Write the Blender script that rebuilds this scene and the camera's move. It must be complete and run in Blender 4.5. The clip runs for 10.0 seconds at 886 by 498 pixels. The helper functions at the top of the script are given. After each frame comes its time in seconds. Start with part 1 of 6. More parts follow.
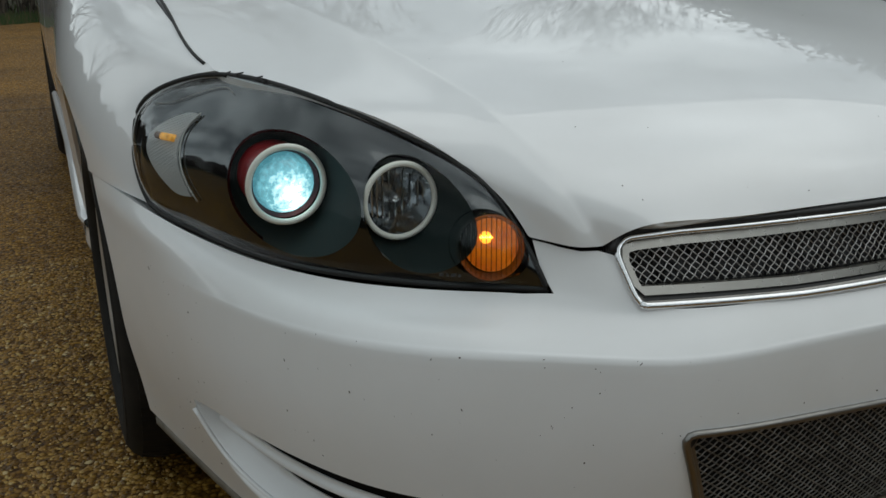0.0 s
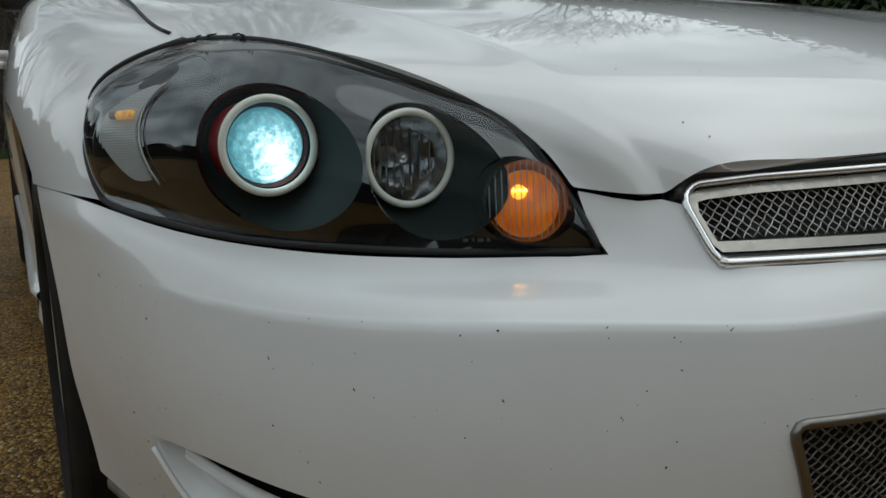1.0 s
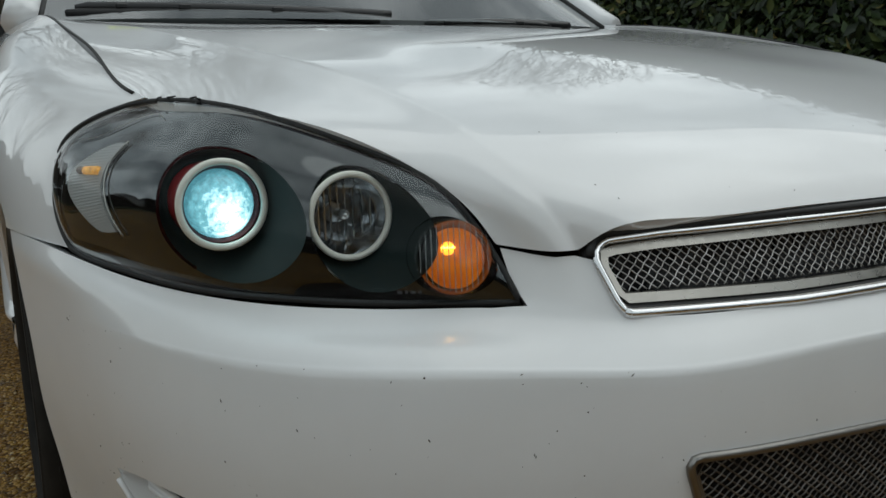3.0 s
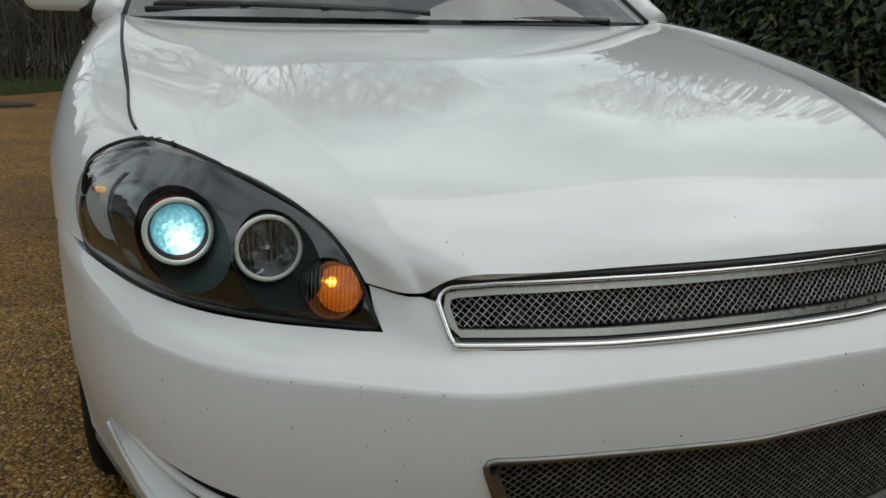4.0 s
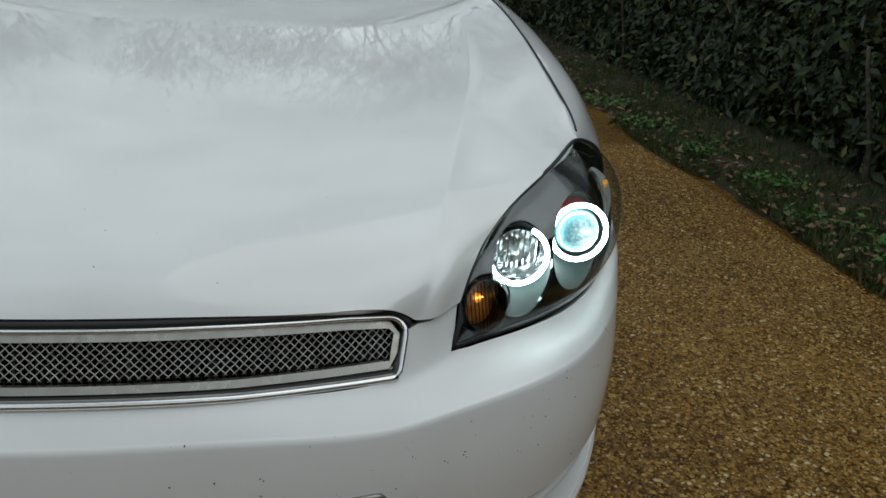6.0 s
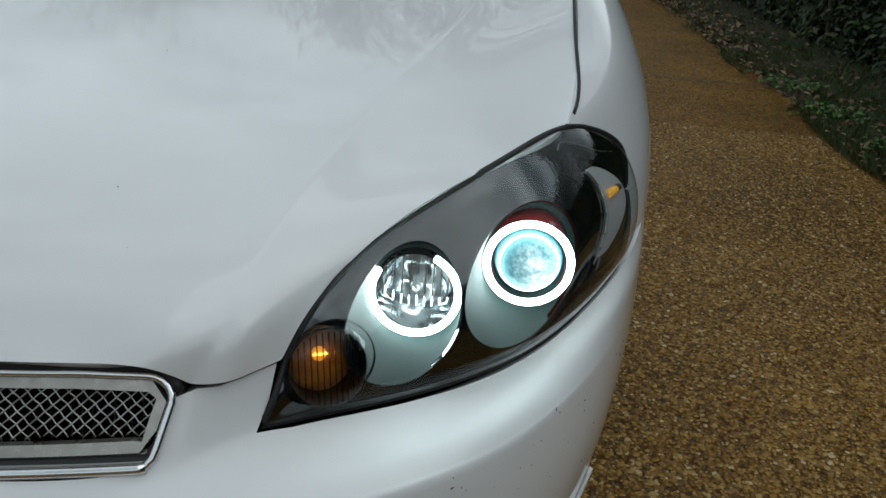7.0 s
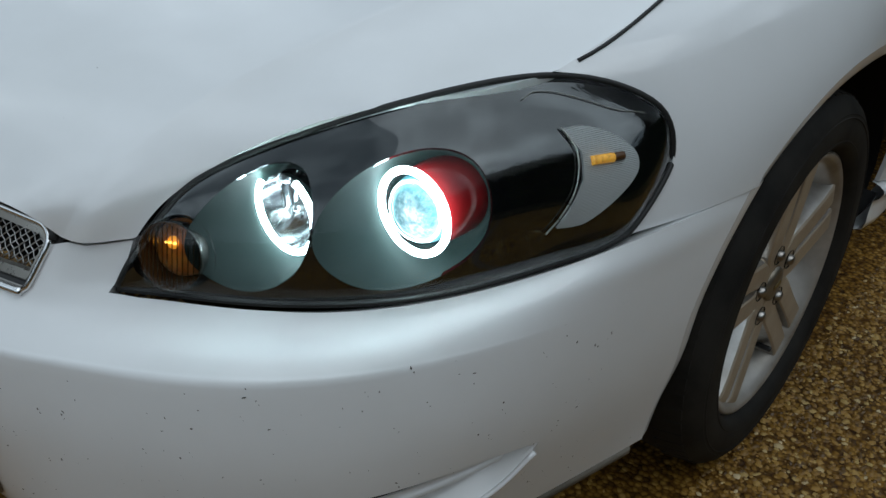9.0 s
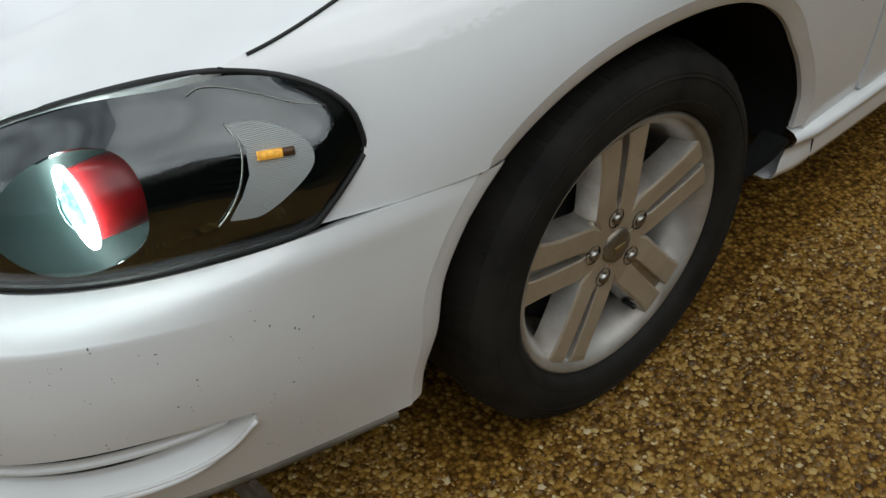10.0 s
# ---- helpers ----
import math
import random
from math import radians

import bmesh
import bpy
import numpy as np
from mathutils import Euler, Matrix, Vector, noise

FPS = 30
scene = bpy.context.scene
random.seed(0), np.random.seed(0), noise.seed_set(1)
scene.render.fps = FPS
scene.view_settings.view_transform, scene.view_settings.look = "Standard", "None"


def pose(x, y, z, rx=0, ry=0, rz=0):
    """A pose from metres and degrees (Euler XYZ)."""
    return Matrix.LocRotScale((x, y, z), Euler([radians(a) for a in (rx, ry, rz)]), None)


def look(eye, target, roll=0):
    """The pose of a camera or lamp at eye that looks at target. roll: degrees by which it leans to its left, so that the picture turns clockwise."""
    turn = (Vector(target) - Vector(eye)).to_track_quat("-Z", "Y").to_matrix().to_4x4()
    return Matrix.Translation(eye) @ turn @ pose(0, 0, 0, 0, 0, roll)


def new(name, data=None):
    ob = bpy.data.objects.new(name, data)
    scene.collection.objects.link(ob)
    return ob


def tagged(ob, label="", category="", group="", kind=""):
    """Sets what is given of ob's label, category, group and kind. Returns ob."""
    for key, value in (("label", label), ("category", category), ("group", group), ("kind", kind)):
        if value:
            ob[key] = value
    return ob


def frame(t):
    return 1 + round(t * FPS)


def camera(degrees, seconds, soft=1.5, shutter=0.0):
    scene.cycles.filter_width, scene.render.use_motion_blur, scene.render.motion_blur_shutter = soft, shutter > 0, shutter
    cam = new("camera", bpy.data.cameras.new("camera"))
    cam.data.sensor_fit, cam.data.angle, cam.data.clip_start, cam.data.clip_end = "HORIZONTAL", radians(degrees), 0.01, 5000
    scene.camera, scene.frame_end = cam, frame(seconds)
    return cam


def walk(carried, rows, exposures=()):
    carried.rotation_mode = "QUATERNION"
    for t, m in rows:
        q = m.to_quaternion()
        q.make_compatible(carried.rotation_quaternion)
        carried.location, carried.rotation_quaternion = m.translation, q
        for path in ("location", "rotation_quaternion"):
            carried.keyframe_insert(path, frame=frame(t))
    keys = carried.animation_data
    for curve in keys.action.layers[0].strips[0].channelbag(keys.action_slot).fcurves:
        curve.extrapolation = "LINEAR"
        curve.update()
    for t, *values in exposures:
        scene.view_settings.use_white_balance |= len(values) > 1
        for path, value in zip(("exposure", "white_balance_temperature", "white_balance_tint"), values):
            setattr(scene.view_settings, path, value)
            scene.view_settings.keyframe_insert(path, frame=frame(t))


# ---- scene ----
cam = camera(53.85, 10.0)
PATH = [  # seconds, place, turn
    (0, -0.9548, -0.6913, 0.9520, 70.83, -0.29, -24.98),
    (0.5, -0.9482, -0.5868, 0.7989, 74.10, 0.14, -25.84),
    (1, -0.9342, -0.5406, 0.7383, 79.65, 1.32, -27.08),
    (1.5, -0.9292, -0.5316, 0.7292, 81.47, 2.62, -28.46),
    (2, -0.9222, -0.5402, 0.7302, 83.35, 2.76, -28.64),
    (2.5, -0.9236, -0.5673, 0.7603, 81.83, 1.98, -28.44),
    (2.7, -0.9310, -0.5858, 0.7749, 80.96, 1.40, -28.86),
    (3.8, -0.8059, -0.8559, 0.9320, 76.19, 0.37, -21.62),
    (4, -0.7404, -0.9488, 0.9821, 75.04, -0.86, -18.82),
    (4.5, -0.5470, -1.1980, 1.0984, 71.43, -1.08, -10.87),
    (5, -0.2669, -1.3081, 1.1728, 69.55, -1.48, -9.22),
    (5.5, 0.0346, -1.1950, 1.1697, 69.73, -2.95, -9.76),
    (6, 0.2523, -0.9609, 1.1153, 70.00, -4.15, -9.49),
    (6.2, 0.3287, -0.8643, 1.0967, 69.98, -4.29, -9.48),
    (7.3, 0.7218, -0.4709, 1.0480, 64.49, -5.77, 10.73),
    (7.5, 0.7500, -0.3938, 1.0472, 62.26, -7.10, 14.48),
    (8, 0.8621, -0.2952, 1.0466, 58.12, -5.28, 27.49),
    (8.5, 1.0431, -0.2676, 1.0565, 57.83, -3.59, 38.62),
    (9, 1.2194, -0.2929, 1.1060, 59.02, -1.06, 40.80),
    (9.5, 1.3958, -0.1834, 1.1556, 57.08, 0.21, 43.68),
    (10, 1.5434, 0.1055, 1.2046, 51.46, 3.43, 49.65),
]
LIGHT = [  # seconds, stops, kelvin, tint
    (0, -0.36, 6350, 5.3), (2.5, -0.29, 6280, 5), (4.0, -0.19, 6500, 5.5), (4.5, -0.27, 6320, 5), (6.2, -0.34, 6250, 5), (7.5, -0.42, 5930, 4.8), (8.5, -0.4, 5700, 4.5), (9.0, -0.3, 5800, 5), (9.5, -0.07, 6050, 6), (10, 0.28, 6350, 7.5),
]
walk(cam, [(t, pose(x, y, z, rx, ry, rz)) for t, x, y, z, rx, ry, rz in PATH], LIGHT)

# ---- overcast daylight ----
world = bpy.data.worlds.new("overcast_sky")
scene.world = world
world.use_nodes = True
wn, wl = world.node_tree.nodes, world.node_tree.links
wn.clear()
sky = wn.new("ShaderNodeTexSky")
sky.sky_type, sky.sun_disc = "NISHITA", False
sky.sun_elevation, sky.sun_rotation = radians(57), radians(101)
sky.dust_density = 4.0
pale = wn.new("ShaderNodeHueSaturation")
pale.inputs["Saturation"].default_value = 0.35
wl.new(sky.outputs["Color"], pale.inputs["Color"])
co = wn.new("ShaderNodeTexCoord")
cloud = wn.new("ShaderNodeTexNoise")
cloud.inputs["Scale"].default_value, cloud.inputs["Detail"].default_value, cloud.inputs["Roughness"].default_value = 3.4, 7.0, 0.55
wl.new(co.outputs["Generated"], cloud.inputs["Vector"])
ramp = wn.new("ShaderNodeValToRGB")
ramp.color_ramp.elements[0].position, ramp.color_ramp.elements[0].color = 0.40, (4.0, 4.45, 4.7, 1)
ramp.color_ramp.elements[1].position, ramp.color_ramp.elements[1].color = 0.62, (11.4, 12.0, 12.2, 1)
wl.new(cloud.outputs["Fac"], ramp.inputs["Fac"])
mix = wn.new("ShaderNodeMix")
mix.data_type = "RGBA"
mix.inputs["Factor"].default_value = 0.85
wl.new(pale.outputs["Color"], mix.inputs["A"])
wl.new(ramp.outputs["Color"], mix.inputs["B"])
bg = wn.new("ShaderNodeBackground")
bg.inputs["Strength"].default_value = 0.105
# broken cloud: a little brighter low down than overhead
up = wn.new("ShaderNodeSeparateXYZ")
wl.new(co.outputs["Generated"], up.inputs["Vector"])
grade = wn.new("ShaderNodeMapRange")
grade.inputs["From Min"].default_value, grade.inputs["From Max"].default_value = 0.0, 1.0
grade.inputs["To Min"].default_value, grade.inputs["To Max"].default_value = 1.25, 0.86
wl.new(up.outputs["Z"], grade.inputs["Value"])
shade = wn.new("ShaderNodeVectorMath")
shade.operation = "SCALE"
wl.new(mix.outputs["Result"], shade.inputs["Vector"])
wl.new(grade.outputs["Result"], shade.inputs["Scale"])
wl.new(shade.outputs["Vector"], bg.inputs["Color"])
wo = wn.new("ShaderNodeOutputWorld")
wl.new(bg.outputs["Background"], wo.inputs["Surface"])

sun = new("sun", bpy.data.lights.new("sun", "SUN"))
sun.data.energy, sun.data.angle, sun.data.color = 0.7, radians(70), (1.0, 0.97, 0.93)
sun.matrix_basis = look((5, -1, 8), (0, 0, 0))


# ---- materials ----
def principled(name, color, rough=0.5, metal=0.0, coat=0.0, spec=0.5):
    m = bpy.data.materials.new(name)
    m.use_nodes = True
    b = m.node_tree.nodes["Principled BSDF"]
    b.inputs["Base Color"].default_value = (*color, 1)
    b.inputs["Roughness"].default_value, b.inputs["Metallic"].default_value = rough, metal
    b.inputs["Coat Weight"].default_value, b.inputs["Coat Roughness"].default_value = coat, 0.03
    b.inputs["Specular IOR Level"].default_value = spec
    b.inputs["Coat IOR"].default_value = 1.7
    return m


def node(m, kind, **values):
    n = m.node_tree.nodes.new(kind)
    for k, v in values.items():
        n.inputs[k.replace("_", " ")].default_value = v
    return n


def link(m, a, out, b, into):
    m.node_tree.links.new(a.outputs[out], b.inputs[into])


def bsdf(m):
    return m.node_tree.nodes["Principled BSDF"]


def blotch(m, a, b, scale, lo=0.35, hi=0.65, into="Base Color", detail=6.0, coords="Object"):
    """Noise between two colours (or two values) into one input."""
    c = m.node_tree.nodes.new("ShaderNodeTexCoord")
    n = node(m, "ShaderNodeTexNoise", Scale=scale, Detail=detail, Roughness=0.6)
    link(m, c, coords, n, "Vector")
    r = m.node_tree.nodes.new("ShaderNodeValToRGB")
    if not isinstance(a, tuple):
        a, b = (a, a, a), (b, b, b)
    e = r.color_ramp.elements
    e[0].position, e[0].color, e[1].position, e[1].color = lo, (*a, 1), hi, (*b, 1)
    link(m, n, "Fac", r, "Fac")
    link(m, r, "Color", bsdf(m), into)
    return r


def bump(m, scale, strength, distance=0.002, detail=4.0):
    c = m.node_tree.nodes.new("ShaderNodeTexCoord")
    n = node(m, "ShaderNodeTexNoise", Scale=scale, Detail=detail)
    link(m, c, "Object", n, "Vector")
    b = node(m, "ShaderNodeBump", Strength=strength, Distance=distance)
    link(m, n, "Fac", b, "Height")
    link(m, b, "Normal", bsdf(m), "Normal")
    return b


paint = principled("white_paint", (0.78, 0.79, 0.80), 0.42, 0.0, 1.0)
blotch(paint, (0.80, 0.81, 0.82), (0.73, 0.735, 0.735), 3.2, 0.3, 0.75)
blotch(paint, 0.015, 0.06, 14.0, 0.35, 0.75, "Coat Roughness")
bumper_paint = principled("bumper_paint", (0.78, 0.79, 0.80), 0.45, 0.0, 0.85)
blotch(bumper_paint, (0.79, 0.80, 0.81), (0.72, 0.725, 0.72), 3.2, 0.3, 0.75)
blotch(bumper_paint, 0.05, 0.11, 9.0, 0.35, 0.75, "Coat Roughness")
bsdf(bumper_paint).inputs["Coat IOR"].default_value = 1.55
black_plastic = principled("black_plastic", (0.012, 0.012, 0.013), 0.35)
bump(black_plastic, 180, 0.08, 0.001)
dusty_plastic = principled("dusty_plastic", (0.16, 0.145, 0.12), 0.8)
blotch(dusty_plastic, (0.22, 0.20, 0.165), (0.10, 0.09, 0.07), 12.0)
bump(dusty_plastic, 180, 0.1, 0.001)
gloss_black = principled("gloss_black", (0.006, 0.006, 0.007), 0.12)
blotch(gloss_black, 0.10, 0.14, 6.0, into="Roughness")
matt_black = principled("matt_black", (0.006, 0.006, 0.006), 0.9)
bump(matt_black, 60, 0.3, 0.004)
seal = principled("rubber_seal", (0.01, 0.01, 0.01), 0.6)
bump(seal, 300, 0.15, 0.001)
chrome = principled("chrome", (0.80, 0.81, 0.82), 0.2, 1.0)
blotch(chrome, 0.14, 0.28, 40.0, into="Roughness")
brushed = principled("brushed_aluminium", (0.42, 0.40, 0.365), 0.32, 1.0)
blotch(brushed, 0.24, 0.42, 90.0, into="Roughness")
wire_metal = principled("steel_wire", (0.50, 0.50, 0.49), 0.3, 1.0)
blotch(wire_metal, (0.30, 0.29, 0.27), (0.60, 0.60, 0.59), 70.0)
dark_metal = principled("dark_trim_metal", (0.27, 0.26, 0.245), 0.4, 1.0)
blotch(dark_metal, 0.3, 0.5, 60.0, into="Roughness")
dark_wire = principled("dark_steel_wire", (0.30, 0.29, 0.28), 0.4, 1.0)
blotch(dark_wire, (0.14, 0.13, 0.12), (0.36, 0.35, 0.33), 70.0)
fin_metal = principled("radiator_fins", (0.045, 0.046, 0.048), 0.55, 0.4)
blotch(fin_metal, (0.05, 0.05, 0.055), (0.22, 0.22, 0.225), 45.0)
tyre_rubber = principled("tyre_rubber", (0.017, 0.016, 0.015), 0.75, 0.0, 0.0, 0.2)
blotch(tyre_rubber, (0.010, 0.0095, 0.009), (0.026, 0.024, 0.021), 9.0)
bump(tyre_rubber, 220, 0.2, 0.001)
rim_paint = principled("dusty_silver_rim", (0.46, 0.42, 0.36), 0.42, 0.45)
blotch(rim_paint, (0.56, 0.49, 0.385), (0.40, 0.32, 0.225), 11.0, 0.35, 0.75)
barrel_paint = principled("dull_silver_barrel", (0.45, 0.43, 0.40), 0.45, 0.5)
blotch(barrel_paint, (0.50, 0.48, 0.45), (0.26, 0.23, 0.19), 8.0, 0.35, 0.75)
rim_bright = principled("bright_silver_rim", (0.55, 0.54, 0.52), 0.3, 0.8)
blotch(rim_bright, (0.62, 0.61, 0.59), (0.38, 0.35, 0.31), 14.0)
red_plastic = principled("red_shroud", (0.34, 0.012, 0.014), 0.3)
blotch(red_plastic, (0.24, 0.009, 0.011), (0.16, 0.006, 0.008), 25.0)
halo_off = principled("halo_plastic", (0.9, 0.87, 0.78), 0.35)
blotch(halo_off, (0.92, 0.89, 0.80), (0.84, 0.80, 0.70), 40.0)
amber = principled("amber_cap", (0.5, 0.2, 0.03), 0.3)
bump(amber, 240, 0.25, 0.002, 1.0)
blotch(amber, (0.58, 0.20, 0.025), (0.36, 0.09, 0.010), 60.0)
amber_warm = principled("amber_cap_lit", (0.5, 0.2, 0.03), 0.3)
bump(amber_warm, 240, 0.25, 0.002, 1.0)
blotch(amber_warm, (0.52, 0.14, 0.012), (0.32, 0.065, 0.006), 60.0)
blotch(amber_warm, (1.0, 0.25, 0.008), (0.65, 0.11, 0.003), 45.0, into="Emission Color")
bsdf(amber_warm).inputs["Emission Strength"].default_value = 0.5
flasher_mirror = principled("smoked_mirror", (0.16, 0.15, 0.145), 0.25, 1.0)
blotch(flasher_mirror, (0.20, 0.19, 0.18), (0.10, 0.09, 0.085), 70.0)
speck_dirt = principled("road_specks", (0.045, 0.038, 0.030), 0.8)
dash_plastic = principled("dashboard_plastic", (0.035, 0.037, 0.04), 0.8)
bump(dash_plastic, 200, 0.2, 0.001)


def glow(name, color, strength):
    m = bpy.data.materials.new(name)
    m.use_nodes = True
    b = bsdf(m)
    b.inputs["Base Color"].default_value = (*color, 1)
    b.inputs["Emission Color"].default_value = (*color, 1)
    b.inputs["Emission Strength"].default_value = strength
    return m


def clear(name, tint, ior=1.45, rough=0.0):
    """Thin clear sheet: see-through with a Fresnel gloss."""
    m = bpy.data.materials.new(name)
    m.use_nodes = True
    m.node_tree.nodes.remove(bsdf(m))
    t = node(m, "ShaderNodeBsdfTransparent", Color=(*tint, 1))
    g = node(m, "ShaderNodeBsdfGlossy", Color=(1, 1, 1, 1), Roughness=rough)
    f = node(m, "ShaderNodeLayerWeight", Blend=0.5)
    e = m.node_tree.nodes.new("ShaderNodeMath")
    e.operation = "POWER"
    e.inputs[1].default_value = 5.0
    link(m, f, "Facing", e, 0)
    g0 = ((ior - 1) / (ior + 1)) ** 2
    r = node(m, "ShaderNodeMapRange", To_Min=g0, To_Max=1.0)
    link(m, e, "Value", r, "Value")
    x = m.node_tree.nodes.new("ShaderNodeMixShader")
    link(m, r, "Result", x, 0)
    m.node_tree.links.new(t.outputs[0], x.inputs[1])
    m.node_tree.links.new(g.outputs[0], x.inputs[2])
    m.node_tree.links.new(x.outputs[0], m.node_tree.nodes["Material Output"].inputs["Surface"])
    return m


lens_clear = clear("headlight_lens", (0.90, 0.935, 0.945), 1.18, 0.0)

bezel_black = principled("bezel_black", (0.002, 0.002, 0.0025), 0.3, 0.0, 1.0, 0.0)
bsdf(bezel_black).inputs["Coat IOR"].default_value = 1.95
blotch(bezel_black, 0.01, 0.04, 6.0, into="Coat Roughness")
ribbed_clear = clear("ribbed_clear_lens", (0.93, 0.93, 0.92), 1.35, 0.05)
rib_glass = clear("moulded_rib", (0.62, 0.60, 0.56), 1.9, 0.12)
windscreen_glass = clear("windscreen_glass", (0.66, 0.72, 0.70), 2.8, 0.0)
side_glass = clear("tinted_glass", (0.10, 0.11, 0.11), 1.5, 0.0)
halo_lit = glow("halo_white_light", (0.84, 1.0, 0.96), 45.0)
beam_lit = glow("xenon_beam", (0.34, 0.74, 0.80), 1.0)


def beam_pattern(m, low, lower):
    """Arc light seen through a cut lens: strongest low in the middle, broken by the glass."""
    c = m.node_tree.nodes.new("ShaderNodeTexCoord")
    near = m.node_tree.nodes.new("ShaderNodeMath")
    near.operation = "MINIMUM"
    for i, spot in enumerate((low, lower)):
        d = m.node_tree.nodes.new("ShaderNodeVectorMath")
        d.operation = "DISTANCE"
        d.inputs[1].default_value = spot
        link(m, c, "Object", d, 0)
        link(m, d, "Value", near, i)
    n = node(m, "ShaderNodeTexNoise", Scale=150.0, Detail=5.0, Roughness=0.7)
    link(m, c, "Object", n, "Vector")
    shift = node(m, "ShaderNodeMapRange", From_Min=0.3, From_Max=0.7, To_Min=-0.012, To_Max=0.012)
    link(m, n, "Fac", shift, "Value")
    s = m.node_tree.nodes.new("ShaderNodeMath")
    link(m, near, "Value", s, 0)
    link(m, shift, "Result", s, 1)
    k = node(m, "ShaderNodeMapRange", From_Min=0.003, From_Max=0.046)
    link(m, s, "Value", k, "Value")
    r = m.node_tree.nodes.new("ShaderNodeValToRGB")
    e = r.color_ramp.elements
    e[0].position, e[0].color = 0.0, (2, 2, 2, 1)
    e[1].position, e[1].color = 1.0, (0.06, 0.16, 0.19, 1)
    q = e.new(0.22)
    q.color = (0.80, 1.0, 1.0, 1)
    q = e.new(0.55)
    q.color = (0.17, 0.38, 0.43, 1)
    link(m, k, "Result", r, "Fac")
    link(m, r, "Color", bsdf(m), "Emission Color")
    bsdf(m).inputs["Emission Strength"].default_value = 2.0
    bsdf(m).inputs["Base Color"].default_value = (0.1, 0.16, 0.17, 1)


beam_side = glow("xenon_beam_side", (0.34, 0.74, 0.80), 1.0)
beam_pattern(beam_side, (0.712, 0.260, 0.694), (0.716, 0.263, 0.678))
bsdf(beam_side).inputs["Emission Strength"].default_value = 1.1
beam_pattern(beam_lit, (-0.702, 0.260, 0.683), (-0.696, 0.265, 0.668))
filament = glow("amber_filament", (1.0, 0.50, 0.05), 16.0)
filament_dim = glow("amber_filament_dim", (1.0, 0.50, 0.08), 5.0)
bulb_amber = glow("amber_bulb_lit", (1.0, 0.40, 0.03), 2.6)
bulb_amber_dim = glow("amber_bulb_dim", (1.0, 0.36, 0.02), 0.9)
marker_glow = glow("amber_marker_light", (1.0, 0.42, 0.05), 0.45)
blotch(marker_glow, (0.9, 0.45, 0.05), (0.35, 0.12, 0.01), 160.0)
blotch(marker_glow, (1.0, 0.55, 0.08), (0.45, 0.14, 0.01), 190.0, into="Emission Color")

# exposed-aggregate concrete, brown and damp
aggregate = principled("exposed_aggregate", (0.2, 0.13, 0.07), 0.6, spec=0.15)


def build_aggregate(m):
    c = m.node_tree.nodes.new("ShaderNodeTexCoord")
    v = node(m, "ShaderNodeTexVoronoi", Scale=105.0, Randomness=1.0)
    link(m, c, "Object", v, "Vector")
    tone = m.node_tree.nodes.new("ShaderNodeValToRGB")
    e = tone.color_ramp.elements
    e[0].position, e[0].color = 0.0, (0.10, 0.050, 0.009, 1)
    e[1].position, e[1].color = 1.0, (0.60, 0.38, 0.11, 1)
    for p, col in ((0.35, (0.26, 0.138, 0.024, 1)), (0.7, (0.39, 0.218, 0.040, 1)), (0.88, (0.47, 0.285, 0.065, 1))):
        k = e.new(p)
        k.color = col
    sep = m.node_tree.nodes.new("ShaderNodeSeparateColor")
    link(m, v, "Color", sep, "Color")
    link(m, sep, "Red", tone, "Fac")
    gap = m.node_tree.nodes.new("ShaderNodeValToRGB")
    gap.color_ramp.elements[0].position, gap.color_ramp.elements[0].color = 0.35, (1, 1, 1, 1)
    gap.color_ramp.elements[1].position, gap.color_ramp.elements[1].color = 0.75, (0.34, 0.28, 0.21, 1)
    link(m, v, "Distance", gap, "Fac")
    mul = m.node_tree.nodes.new("ShaderNodeMix")
    mul.data_type, mul.blend_type = "RGBA", "MULTIPLY"
    mul.inputs["Factor"].default_value = 1.0
    link(m, tone, "Color", mul, "A")
    link(m, gap, "Color", mul, "B")
    stain = node(m, "ShaderNodeTexNoise", Scale=1.3, Detail=7.0, Roughness=0.62)
    link(m, c, "Object", stain, "Vector")
    sr = m.node_tree.nodes.new("ShaderNodeValToRGB")
    sr.color_ramp.elements[0].position, sr.color_ramp.elements[0].color = 0.34, (0.50, 0.465, 0.43, 1)
    sr.color_ramp.elements[1].position, sr.color_ramp.elements[1].color = 0.66, (0.98, 0.94, 0.87, 1)
    link(m, stain, "Fac", sr, "Fac")
    mul2 = m.node_tree.nodes.new("ShaderNodeMix")
    mul2.data_type, mul2.blend_type = "RGBA", "MULTIPLY"
    mul2.inputs["Factor"].default_value = 1.0
    link(m, mul, "Result", mul2, "A")
    link(m, sr, "Color", mul2, "B")
    link(m, mul2, "Result", bsdf(m), "Base Color")
    inv = node(m, "ShaderNodeMath")
    inv.operation = "SUBTRACT"
    inv.inputs[0].default_value = 1.0
    link(m, v, "Distance", inv, 1)
    b = node(m, "ShaderNodeBump", Strength=0.6, Distance=0.004)
    link(m, inv, "Value", b, "Height")
    link(m, b, "Normal", bsdf(m), "Normal")
    rr = m.node_tree.nodes.new("ShaderNodeMapRange")
    rr.inputs["To Min"].default_value, rr.inputs["To Max"].default_value = 0.34, 0.75
    link(m, sep, "Green", rr, "Value")
    link(m, rr, "Result", bsdf(m), "Roughness")


build_aggregate(aggregate)
pebble_mat = principled("pebbles", (0.2, 0.13, 0.07), 0.45, spec=0.35)


